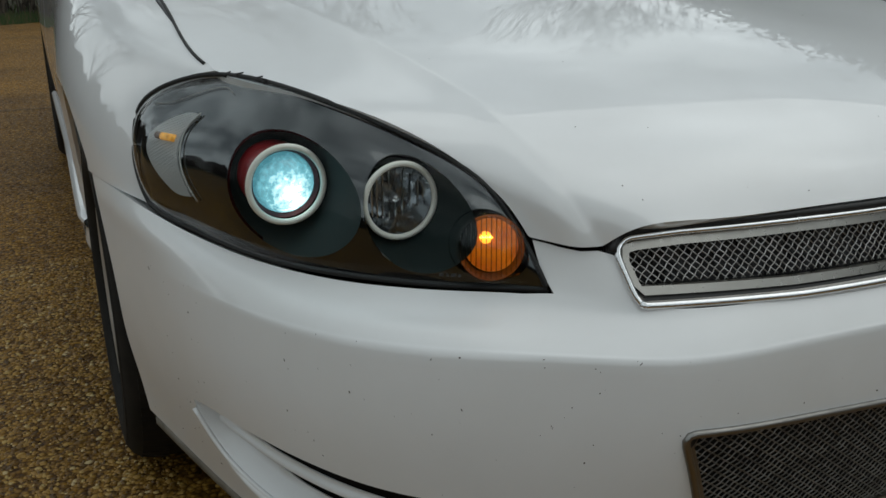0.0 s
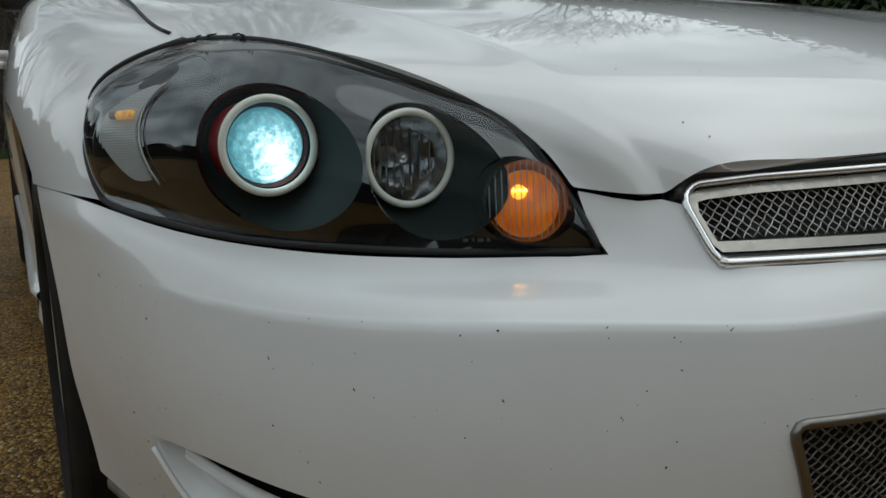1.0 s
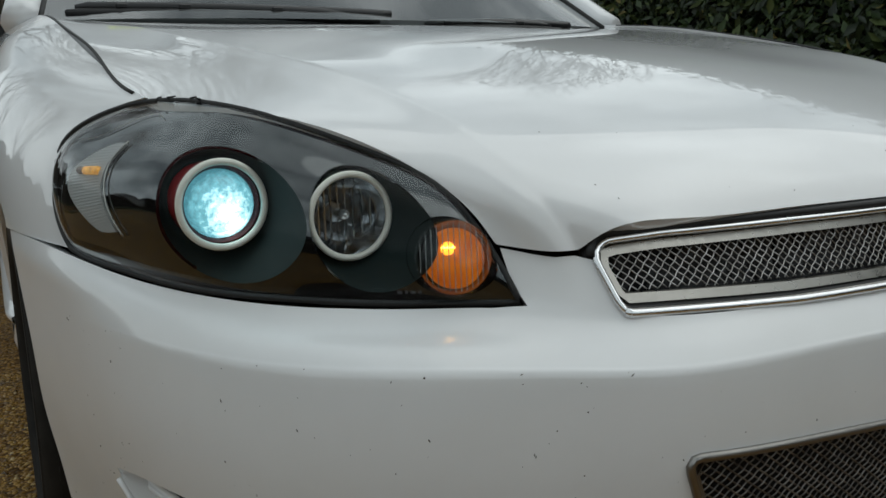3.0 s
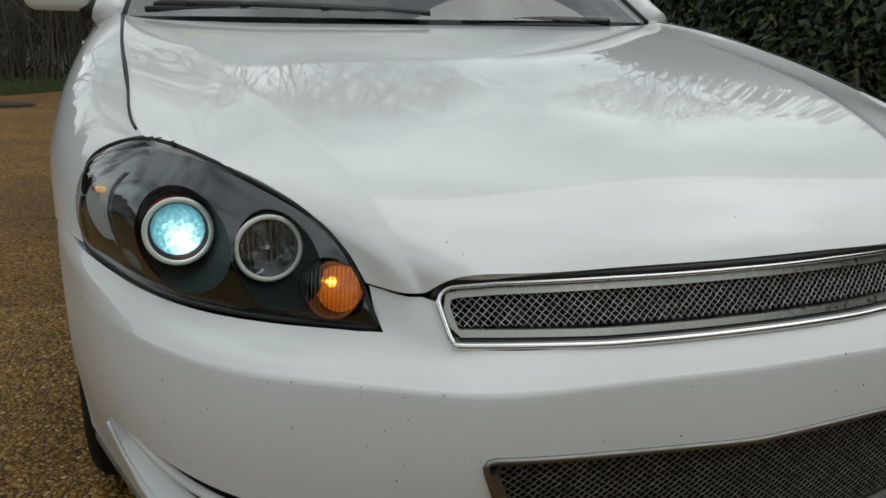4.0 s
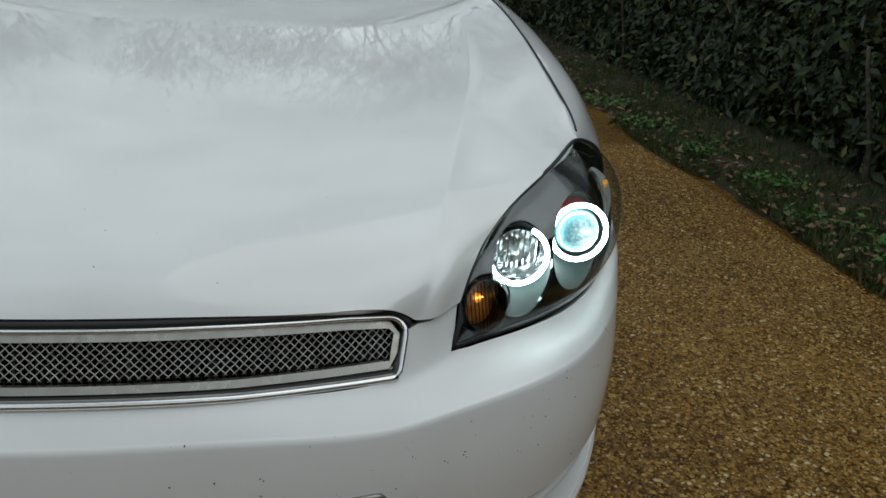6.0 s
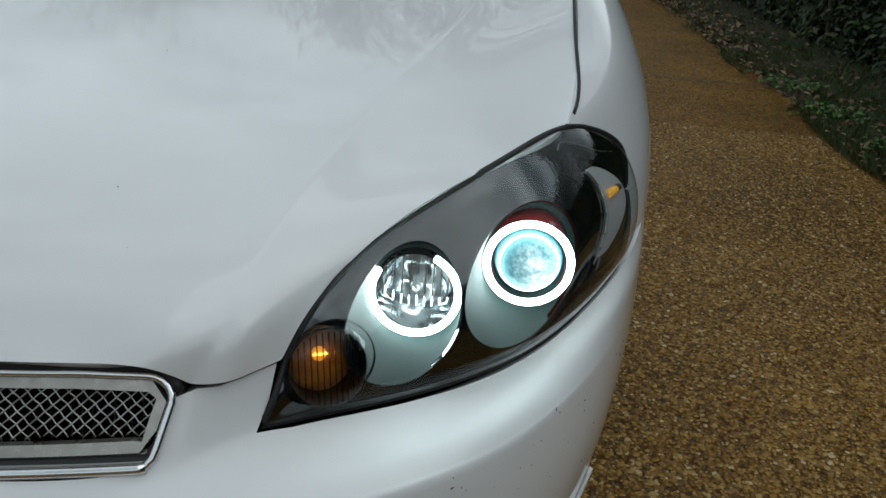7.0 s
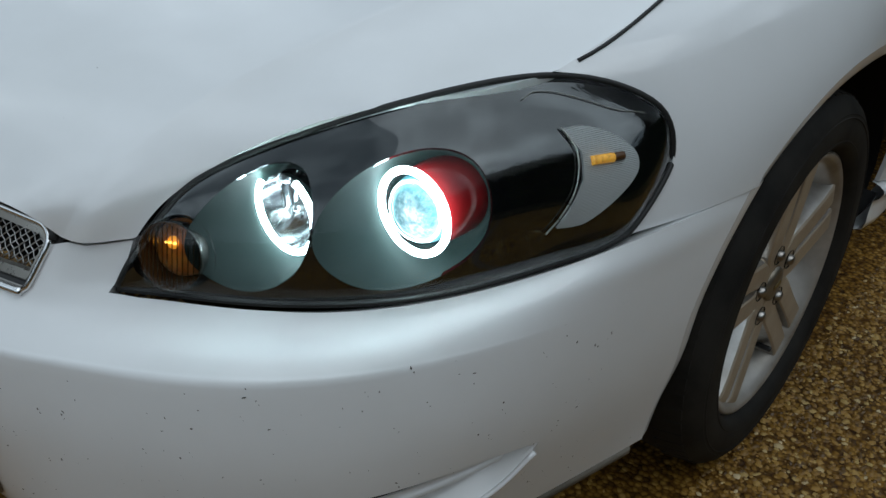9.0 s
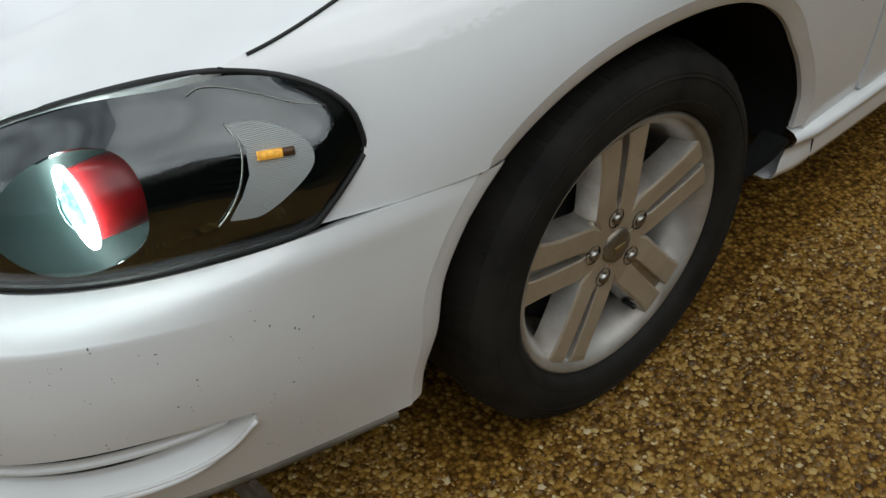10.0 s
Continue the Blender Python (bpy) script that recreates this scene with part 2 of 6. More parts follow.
def island_colors(m, stops, rough=(0.3, 0.7)):
    g = m.node_tree.nodes.new("ShaderNodeNewGeometry")
    r = m.node_tree.nodes.new("ShaderNodeValToRGB")
    e = r.color_ramp.elements
    e[0].position, e[0].color = stops[0][0], (*stops[0][1], 1)
    e[1].position, e[1].color = stops[-1][0], (*stops[-1][1], 1)
    for p, c in stops[1:-1]:
        k = e.new(p)
        k.color = (*c, 1)
    link(m, g, "Random Per Island", r, "Fac")
    link(m, r, "Color", bsdf(m), "Base Color")
    rr = m.node_tree.nodes.new("ShaderNodeMapRange")
    rr.inputs["To Min"].default_value, rr.inputs["To Max"].default_value = rough
    link(m, g, "Random Per Island", rr, "Value")
    link(m, rr, "Result", bsdf(m), "Roughness")


island_colors(pebble_mat, [(0.0, (0.065, 0.032, 0.008)), (0.3, (0.175, 0.094, 0.019)), (0.55, (0.275, 0.150, 0.030)), (0.80, (0.375, 0.222, 0.050)), (0.94, (0.44, 0.31, 0.11)), (1.0, (0.58, 0.47, 0.28))], (0.22, 0.65))
wood_strip = principled("weathered_wood", (0.16, 0.12, 0.08), 0.8)
blotch(wood_strip, (0.20, 0.155, 0.105), (0.085, 0.06, 0.04), 22.0)
bump(wood_strip, 60, 0.5, 0.004)
soil = principled("soil_and_grass", (0.06, 0.055, 0.025), 0.95)
blotch(soil, (0.024, 0.034, 0.010), (0.055, 0.040, 0.020), 1.6)
bump(soil, 25, 0.8, 0.03)
grass_mat = principled("grass_blades", (0.07, 0.10, 0.025), 0.7)
island_colors(grass_mat, [(0.0, (0.024, 0.052, 0.010)), (0.5, (0.048, 0.095, 0.018)), (0.8, (0.085, 0.080, 0.030)), (1.0, (0.16, 0.12, 0.06))], (0.5, 0.8))
litter_mat = principled("dead_leaves", (0.2, 0.12, 0.06), 0.8)
island_colors(litter_mat, [(0.0, (0.09, 0.045, 0.02)), (0.5, (0.19, 0.11, 0.055)), (1.0, (0.34, 0.24, 0.14))], (0.6, 0.9))
leaf_mat = principled("hedge_leaves", (0.03, 0.06, 0.015), 0.35)
island_colors(leaf_mat, [(0.0, (0.008, 0.018, 0.003)), (0.45, (0.018, 0.036, 0.006)), (0.8, (0.034, 0.062, 0.011)), (0.96, (0.08, 0.10, 0.02)), (1.0, (0.18, 0.14, 0.04))], (0.4, 0.7))
# near-black colour that stands in for the shade behind the leaves
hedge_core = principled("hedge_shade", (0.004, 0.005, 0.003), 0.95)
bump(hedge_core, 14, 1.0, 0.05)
bark = principled("bark", (0.085, 0.07, 0.058), 0.9)
blotch(bark, (0.06, 0.05, 0.042), (0.13, 0.115, 0.10), 6.0)
bump(bark, 40, 0.6, 0.01)
brush_mat = principled("winter_brush", (0.06, 0.047, 0.035), 0.95)
island_colors(brush_mat, [(0.0, (0.03, 0.024, 0.017)), (0.6, (0.07, 0.055, 0.04)), (1.0, (0.13, 0.105, 0.08))], (0.7, 0.95))
far_wood = principled("far_woods", (0.035, 0.03, 0.022), 1.0)
blotch(far_wood, (0.020, 0.018, 0.012), (0.065, 0.052, 0.038), 1.1, 0.3, 0.7)
teal_plastic = principled("teal_plastic", (0.07, 0.20, 0.25), 0.5)
blotch(teal_plastic, (0.075, 0.22, 0.27), (0.05, 0.15, 0.19), 5.0)
sticker_ink = principled("sticker_ink", (0.16, 0.19, 0.06), 0.6)
sticker_mat = principled("yellow_sticker", (0.55, 0.62, 0.12), 0.6)
blotch(sticker_mat, (0.58, 0.66, 0.13), (0.48, 0.54, 0.12), 30.0)


# ---- mesh helpers ----
def mesh_object(name, verts, faces, material, parent=None, label="", smooth=True, normals=None):
    me = bpy.data.meshes.new(name)
    me.from_pydata([tuple(v) for v in verts], [], [tuple(f) for f in faces])
    me.materials.append(material)
    me.polygons.foreach_set("use_smooth", [smooth] * len(me.polygons))
    me.update()
    if normals is not None:
        me.normals_split_custom_set_from_vertices([tuple(n) for n in normals])
    ob = new(name, me)
    if parent is not None:
        ob.parent = parent
    if label:
        tagged(ob, label)
    return ob


def part(name, bm, material, parent, label="", smooth=False):
    me = bpy.data.meshes.new(name)
    bm.to_mesh(me)
    bm.free()
    me.materials.append(material)
    if smooth:
        me.polygons.foreach_set("use_smooth", [True] * len(me.polygons))
    ob = new(name, me)
    ob.parent = parent
    if label:
        tagged(ob, label)
    return ob


def thing(name, label, category, group="", kind="", at=(0, 0, 0)):
    ob = new(name)
    ob.location = at
    return tagged(ob, label, category, group, kind)


def weights(t, n):
    """Catmull-Rom indices and weights for parameters t on n knots."""
    t = np.clip(np.asarray(t, float), 0, n - 1)
    i = np.minimum(t.astype(int), n - 2)
    f = t - i
    idx = np.stack([i - 1, i, i + 1, i + 2], 1)
    w = np.stack([-0.5 * f + f**2 - 0.5 * f**3, 1 - 2.5 * f**2 + 1.5 * f**3, 0.5 * f + 2 * f**2 - 1.5 * f**3, -0.5 * f**2 + 0.5 * f**3], 1)
    lo, hi = idx[:, 0] < 0, idx[:, 3] > n - 1
    w[lo, 1] += 2 * w[lo, 0]
    w[lo, 2] -= w[lo, 0]
    w[lo, 0] = 0
    w[hi, 2] += 2 * w[hi, 3]
    w[hi, 1] -= w[hi, 3]
    w[hi, 3] = 0
    return np.clip(idx, 0, n - 1), w


def spline(pts, count):
    pts = np.array(pts, float)
    idx, w = weights(np.linspace(0, len(pts) - 1, count), len(pts))
    return np.einsum("nk,nkd->nd", w, pts[idx])


def even(pts, count, closed=False):
    """Points at even steps along a polyline."""
    pts = np.array(pts, float)
    if closed:
        pts = np.vstack([pts, pts[:1]])
    d = np.r_[0, np.cumsum(np.linalg.norm(np.diff(pts, axis=0), axis=1))]
    u = np.linspace(0, d[-1], count + 1)[:-1] if closed else np.linspace(0, d[-1], count)
    return np.stack([np.interp(u, d, pts[:, k]) for k in range(pts.shape[1])], 1)


def rounded(pts, radius, steps=5):
    """A closed polygon with its corners rounded."""
    pts = [np.array(p, float) for p in pts]
    out = []
    for i, p in enumerate(pts):
        a, b = pts[i - 1] - p, pts[(i + 1) % len(pts)] - p
        r = min(radius, 0.45 * np.linalg.norm(a), 0.45 * np.linalg.norm(b))
        a, b = p + a / np.linalg.norm(a) * r, p + b / np.linalg.norm(b) * r
        for k in range(steps + 1):
            t = k / steps
            out.append((1 - t) ** 2 * a + 2 * t * (1 - t) * p + t**2 * b)
    return np.array(out)


def fair(s, p, q):
    """The natural cubic spline through p (n, d) at the knots s, at the parameters q."""
    n, h = len(s), np.diff(s)
    a = np.eye(n)
    r = np.zeros((n, p.shape[1]))
    for i in range(1, n - 1):
        a[i, i - 1 : i + 2] = h[i - 1], 2 * (h[i - 1] + h[i]), h[i]
        r[i] = 6 * ((p[i + 1] - p[i]) / h[i] - (p[i] - p[i - 1]) / h[i - 1])
    m = np.linalg.solve(a, r)
    i = np.clip(np.searchsorted(s, q) - 1, 0, n - 2)
    w, g = (q - s[i])[:, None], h[i][:, None]
    c = (p[i + 1] - p[i]) / g - g * (2 * m[i] + m[i + 1]) / 6
    return p[i] + w * c + w**2 * m[i] / 2 + w**3 * (m[i + 1] - m[i]) / (6 * g)


def refine(p, k):
    """Lines of points (lines, n, d) with k steps between their knots, without breaks of curvature."""
    n = p.shape[1]
    if n < 3:
        t = np.linspace(0, n - 1, (n - 1) * k + 1)[None, :, None]
        return p[:, :1] * (1 - t) + p[:, 1:] * t
    out = []
    fine = np.linspace(0, n - 1, (n - 1) * k + 1)
    for line in p:
        s = np.r_[0, np.cumsum(np.linalg.norm(np.diff(line, axis=0), axis=1) ** 0.75 + 1e-6)]
        way = fair(np.arange(n, dtype=float), s[:, None], fine)[:, 0]
        out.append(fair(s, line, np.maximum.accumulate(np.clip(way, 0, s[-1]))))
    return np.array(out)


class Net:
    """A smooth surface through design lines: v runs from line to line, u along them."""

    def __init__(self, lines, fine=6, creases=()):
        """creases: lines along which the surface bends with a small radius."""
        self.p = np.array(lines, float)
        self.nv, self.nu = self.p.shape[:2]
        self.k = fine
        self.d = self.p
        if fine > 1:
            d = refine(self.p, fine).swapaxes(0, 1)
            cuts = [0, *creases, self.nv - 1]
            pieces = [refine(d[:, a : b + 1], fine)[:, (1 if a else 0) :] for a, b in zip(cuts, cuts[1:])]
            d = np.concatenate(pieces, 1)
            for c in creases:
                near = d[:, c * fine - 2 : c * fine + 3].copy()
                d[:, c * fine - 1 : c * fine + 2] = 0.25 * near[:, :-2] + 0.5 * near[:, 1:-1] + 0.25 * near[:, 2:]
            self.d = d.swapaxes(0, 1)

    def at(self, uv):
        uv = np.atleast_2d(uv) * self.k
        iu, wu = weights(uv[:, 0], self.d.shape[1])
        iv, wv = weights(uv[:, 1], self.d.shape[0])
        return np.einsum("na,nb,nabd->nd", wv, wu, self.d[iv[:, :, None], iu[:, None, :]])

    def tangents(self, uv, h=0.03):
        uv = np.atleast_2d(uv)
        du = self.at(np.clip(uv + (h, 0), 0, (self.nu - 1, self.nv - 1))) - self.at(np.clip(uv - (h, 0), 0, (self.nu - 1, self.nv - 1)))
        dv = self.at(np.clip(uv + (0, h), 0, (self.nu - 1, self.nv - 1))) - self.at(np.clip(uv - (0, h), 0, (self.nu - 1, self.nv - 1)))
        return du, dv

    def normal(self, uv, out=(0, -1, 0.3)):
        du, dv = self.tangents(uv)
        n = np.cross(du, dv)
        n /= np.linalg.norm(n, axis=1)[:, None] + 1e-12
        return n if n.mean(0) @ np.array(out) > 0 else -n

    def find(self, pts, use=(1, 1, 1)):
        """The (u, v) nearest to points, measured along the axes in use."""
        pts, use = np.atleast_2d(np.array(pts, float)), np.array(use, float)
        gu, gv = np.meshgrid(np.linspace(0, self.nu - 1, self.nu * 8), np.linspace(0, self.nv - 1, self.nv * 8))
        g = np.stack([gu.ravel(), gv.ravel()], 1)
        q = self.at(g) * use
        uv = np.array([g[np.argmin(((q - p * use) ** 2).sum(1))] for p in pts])
        for _ in range(12):
            r = (pts - self.at(uv)) * use
            h = 1e-3
            a = (self.at(uv + (h, 0)) - self.at(uv - (h, 0))) * use / (2 * h)
            b = (self.at(uv + (0, h)) - self.at(uv - (0, h))) * use / (2 * h)
            aa, ab, bb = (a * a).sum(1) + 1e-9, (a * b).sum(1), (b * b).sum(1) + 1e-9
            ra, rb = (a * r).sum(1), (b * r).sum(1)
            det = aa * bb - ab * ab + 1e-12
            step = np.stack([(bb * ra - ab * rb) / det, (aa * rb - ab * ra) / det], 1)
            uv = np.clip(uv + np.clip(step, -0.4, 0.4), 0, (self.nu - 1, self.nv - 1))
        return uv


def inside(poly, pts):
    x, y = pts[:, 0], pts[:, 1]
    hit = np.zeros(len(pts), bool)
    a = np.asarray(poly)
    b = np.roll(a, -1, 0)
    for (x0, y0), (x1, y1) in zip(a, b):
        c = ((y0 > y) != (y1 > y)) & (x < (x1 - x0) * (y - y0) / (y1 - y0 + 1e-15) + x0)
        hit ^= c
    return hit


def panel(name, net, loops, step, material, parent, label="", hem=0.012, out=(0, -1, 0.3), lift=0.0):
    """A sheet of a net inside the first loop and outside the others, with its edges turned in by hem."""
    from mathutils.geometry import delaunay_2d_cdt
    mid = np.mean(loops[0], axis=0)[None]
    du, dv = net.tangents(np.repeat(mid, 1, 0), 0.05)
    su, sv = np.linalg.norm(du) / 0.1, np.linalg.norm(dv) / 0.1
    scale = np.array([su, sv])
    pts, edges, rims = [], [], []
    for loop in loops:
        p3 = net.at(loop)
        n = max(8, int(np.linalg.norm(np.diff(np.vstack([p3, p3[:1]]), axis=0), axis=1).sum() / step))
        dense = []
        for a, b, pa, pb in zip(loop, np.roll(loop, -1, 0), p3, np.roll(p3, -1, 0)):
            k = max(1, int(np.linalg.norm(pb - pa) / step))
            dense += [a + (b - a) * i / k for i in range(k)]
        first = len(pts)
        pts += dense
        rims.append((first, len(dense)))
        edges += [(first + i, first + (i + 1) % len(dense)) for i in range(len(dense))]
    rim = np.array(pts)
    lo, hi = np.min(loops[0], 0), np.max(loops[0], 0)
    gu = np.arange(lo[0], hi[0], step / su)
    gv = np.arange(lo[1], hi[1], step / sv)
    g = np.stack([a.ravel() for a in np.meshgrid(gu, gv)], 1)
    ok = inside(loops[0], g)
    for loop in loops[1:]:
        ok &= ~inside(loop, g)
    g = g[ok]
    if len(g):
        near = np.array([np.min((((rim - q) * scale) ** 2).sum(1)) for q in g])
        g = g[near > (0.55 * step) ** 2]
        pts = np.vstack([rim, g])
    uv = np.array(pts)
    v2, _, f2, orig, _, _ = delaunay_2d_cdt([Vector(q * scale) for q in uv], edges, [], 0, 1e-7)
    v2 = np.array([tuple(v) for v in v2]) / scale
    f2 = np.array(f2)
    c = v2[f2].mean(1)
    ok = inside(loops[0], c)
    for loop in loops[1:]:
        ok &= ~inside(loop, c)
    f2 = f2[ok]
    nrm = net.normal(v2, out)
    p = net.at(v2) + nrm * lift
    a, b, d = p[f2[:, 0]], p[f2[:, 1]], p[f2[:, 2]]
    flip = (np.cross(b - a, d - a) * nrm[f2[:, 0]]).sum(1) < 0
    f2[flip] = f2[flip][:, ::-1]
    faces, verts, norms = [tuple(f) for f in f2], [tuple(q) for q in p], [tuple(n) for n in nrm]
    if hem:
        back = {}
        for i, src in enumerate(orig):
            for s in src:
                back[s] = i
        for first, count in rims:
            ids = [back.get(first + i) for i in range(count)]
            ids = [i for i in ids if i is not None]
            base = len(verts)
            loop3 = p[ids]
            tang = np.roll(loop3, -1, 0) - np.roll(loop3, 1, 0)
            side = np.cross(tang, nrm[ids])
            side /= np.linalg.norm(side, axis=1)[:, None] + 1e-12
            for q, n, s in zip(loop3, nrm[ids], side):
                verts += [tuple(q), tuple(q - n * hem)]
                norms += [tuple(s), tuple(s)]
            m = len(ids)
            for i in range(m):
                j = (i + 1) % m
                faces.append((base + 2 * i, base + 2 * i + 1, base + 2 * j + 1, base + 2 * j))
    return mesh_object(name, verts, faces, material, parent, label, True, norms)


def sheet(name, net, nu, nv, material, parent, label="", out=(0, -1, 0.3), u=(0, 1), v=(0, 1)):
    """A whole net as a regular grid."""
    gu, gv = np.meshgrid(np.linspace(u[0], u[1], nu) * (net.nu - 1), np.linspace(v[0], v[1], nv) * (net.nv - 1))
    uv = np.stack([gu.ravel(), gv.ravel()], 1)
    p, n = net.at(uv), net.normal(uv, out)
    faces = [(j * nu + i, j * nu + i + 1, (j + 1) * nu + i + 1, (j + 1) * nu + i) for j in range(nv - 1) for i in range(nu - 1)]
    a = p[faces[0][1]] - p[faces[0][0]]
    b = p[faces[0][3]] - p[faces[0][0]]
    if np.cross(a, b) @ n[0] < 0:
        faces = [f[::-1] for f in faces]
    return mesh_object(name, p, faces, material, parent, label, True, n)


def tube_data(path, radius, sides=8, closed=False, squash=1.0, up=(0, 0, 1)):
    path = np.array(path, float)
    n = len(path)
    r = np.broadcast_to(np.asarray(radius, float), (n,))
    t = np.roll(path, -1, 0) - np.roll(path, 1, 0) if closed else np.gradient(path, axis=0)
    t /= np.linalg.norm(t, axis=1)[:, None] + 1e-12
    ref = np.tile(np.array(up, float), (n, 1))
    ref[np.abs((t * ref).sum(1)) > 0.95] = (1, 0.2, 0)
    a = np.cross(t, ref)
    a /= np.linalg.norm(a, axis=1)[:, None]
    b = np.cross(a, t)
    ang = np.arange(sides) * 2 * np.pi / sides
    v = path[:, None] + r[:, None, None] * (np.cos(ang)[None, :, None] * a[:, None] * squash + np.sin(ang)[None, :, None] * b[:, None])
    f = []
    for i in range(n if closed else n - 1):
        j = (i + 1) % n
        f += [(i * sides + k, i * sides + (k + 1) % sides, j * sides + (k + 1) % sides, j * sides + k) for k in range(sides)]
    if not closed:
        f += [tuple(range(sides))[::-1], tuple((n - 1) * sides + k for k in range(sides))]
    return v.reshape(-1, 3), f


def tube(name, path, radius, material, parent, label="", sides=8, closed=False, squash=1.0, up=(0, 0, 1)):
    v, f = tube_data(path, radius, sides, closed, squash, up)
    return mesh_object(name, v, f, material, parent, label)


def revolve(name, profile, centre, axis, material, parent, label="", sides=40, arc=(0, 2 * math.pi)):
    """A profile of (radius, way along the axis) turned round it."""
    ax = Vector(axis).normalized()
    e1 = ax.orthogonal().normalized() if abs(ax.z) > 0.9 else Vector((0, 0, 1)).cross(ax).normalized()
    e2 = ax.cross(e1)
    full = arc[1] - arc[0] > 6.28
    cols = sides if full else sides + 1
    verts, faces = [], []
    for i in range(cols):
        a = arc[0] + (arc[1] - arc[0]) * i / sides
        d = e1 * math.cos(a) + e2 * math.sin(a)
        verts += [Vector(centre) + d * r + ax * h for r, h in profile]
    k = len(profile)
    for i in range(sides):
        j = (i + 1) % cols
        faces += [(i * k + m, j * k + m, j * k + m + 1, i * k + m + 1) for m in range(k - 1)]
    return mesh_object(name, verts, faces, material, parent, label)


def box_bm(size, centre=(0, 0, 0), bevel=0.0, segments=2):
    bm = bmesh.new()
    bmesh.ops.create_cube(bm, size=1.0, matrix=Matrix.Translation(centre) @ Matrix.Diagonal((*size, 1)))
    if bevel:
        bmesh.ops.bevel(bm, geom=bm.edges[:], offset=bevel, segments=segments, affect="EDGES", profile=0.5)
    return bm


def mirror_line(half):
    """A line from the middle outwards, with its mirror image before it."""
    h = np.array(half, float)
    return np.vstack([(h * (-1, 1, 1))[:0:-1], h])


def flipx(pts, side):
    return np.array(pts, float) * (side, 1, 1)


# ---- ground ----
def ring_ground():
    bm = bmesh.new()
    bmesh.ops.create_grid(bm, x_segments=60, y_segments=60, size=300)
    for v in bm.verts:
        d = math.hypot(v.co.x, v.co.y)
        v.co.z = -0.03 + (0.0 if d < 14 else 0.25 * noise.noise(v.co * 0.05))
    me = bpy.data.meshes.new("ground")
    bm.to_mesh(me)
    bm.free()
    me.materials.append(soil)
    return tagged(new("ground", me), "damp soil and winter grass round the drive", "ground", kind="structure")


ring_ground()

DRIVE = [(-12, -9), (2.40, -9), (2.40, 2.6), (2.44, 4.0), (2.62, 6.4), (2.9, 9.0), (3.0, 12.2), (-0.2, 12.4), (-1.2, 11.6), (-2.0, 10.7), (-2.7, 10.1), (-3.5, 9.35), (-5.5, 8.2), (-12, 6.4)]


def make_drive():
    bm = bmesh.new()
    rng = random.Random(3)
    ring = []
    for (x0, y0), (x1, y1) in zip(DRIVE, DRIVE[1:] + DRIVE[:1]):
        k = max(1, int(math.hypot(x1 - x0, y1 - y0) / 0.12))
        for i in range(k):
            t = i / k
            ring.append((x0 + (x1 - x0) * t + rng.uniform(-0.018, 0.018), y0 + (y1 - y0) * t + rng.uniform(-0.018, 0.018)))
    top = [bm.verts.new((x, y, 0)) for x, y in ring]
    low = [bm.verts.new((x, y, -0.08)) for x, y in ring]
    bm.faces.new(top)
    for i in range(len(ring)):
        j = (i + 1) % len(ring)
        bm.faces.new((top[i], low[i], low[j], top[j]))
    me = bpy.data.meshes.new("driveway")
    bm.to_mesh(me)
    bm.free()
    me.materials.append(aggregate)
    return tagged(new("driveway", me), "damp brown exposed-aggregate concrete drive", "driveway", kind="structure")


make_drive()


def wood_joint(y0, x0, x1, slope, width):
    n = 60
    rng = random.Random(int(y0 * 100))
    verts, faces = [], []
    for i in range(n):
        x = x0 + (x1 - x0) * i / (n - 1)
        y = y0 + slope * (x - 1.0)
        w = width * (0.5 + rng.uniform(-0.07, 0.07))
        z = 0.003 + rng.uniform(-0.0012, 0.0012)
        verts += [(x, y - w, -0.02), (x, y - w, z), (x, y - w * 0.25, z + 0.0012), (x, y + w * 0.2, z - 0.001), (x, y + w, z), (x, y + w, -0.02)]
    for i in range(n - 1):
        a, b = 6 * i, 6 * i + 6
        faces += [(a + k, b + k, b + k + 1, a + k + 1) for k in range(5)]
    ob = mesh_object("expansion_joint", verts, faces, wood_strip, None, "", False)
    return tagged(ob, "weathered wooden expansion strip set in the drive", "expansion joint", kind="structure")


wood_joint(0.392, -5.0, 2.39, 0.03, 0.036)
wood_joint(5.16, -6.0, 2.5, 0.0, 0.02)


# ---- the car: design lines ----
car = thing("car", "white four-door sedan with mesh grilles, parked on the drive", "car")

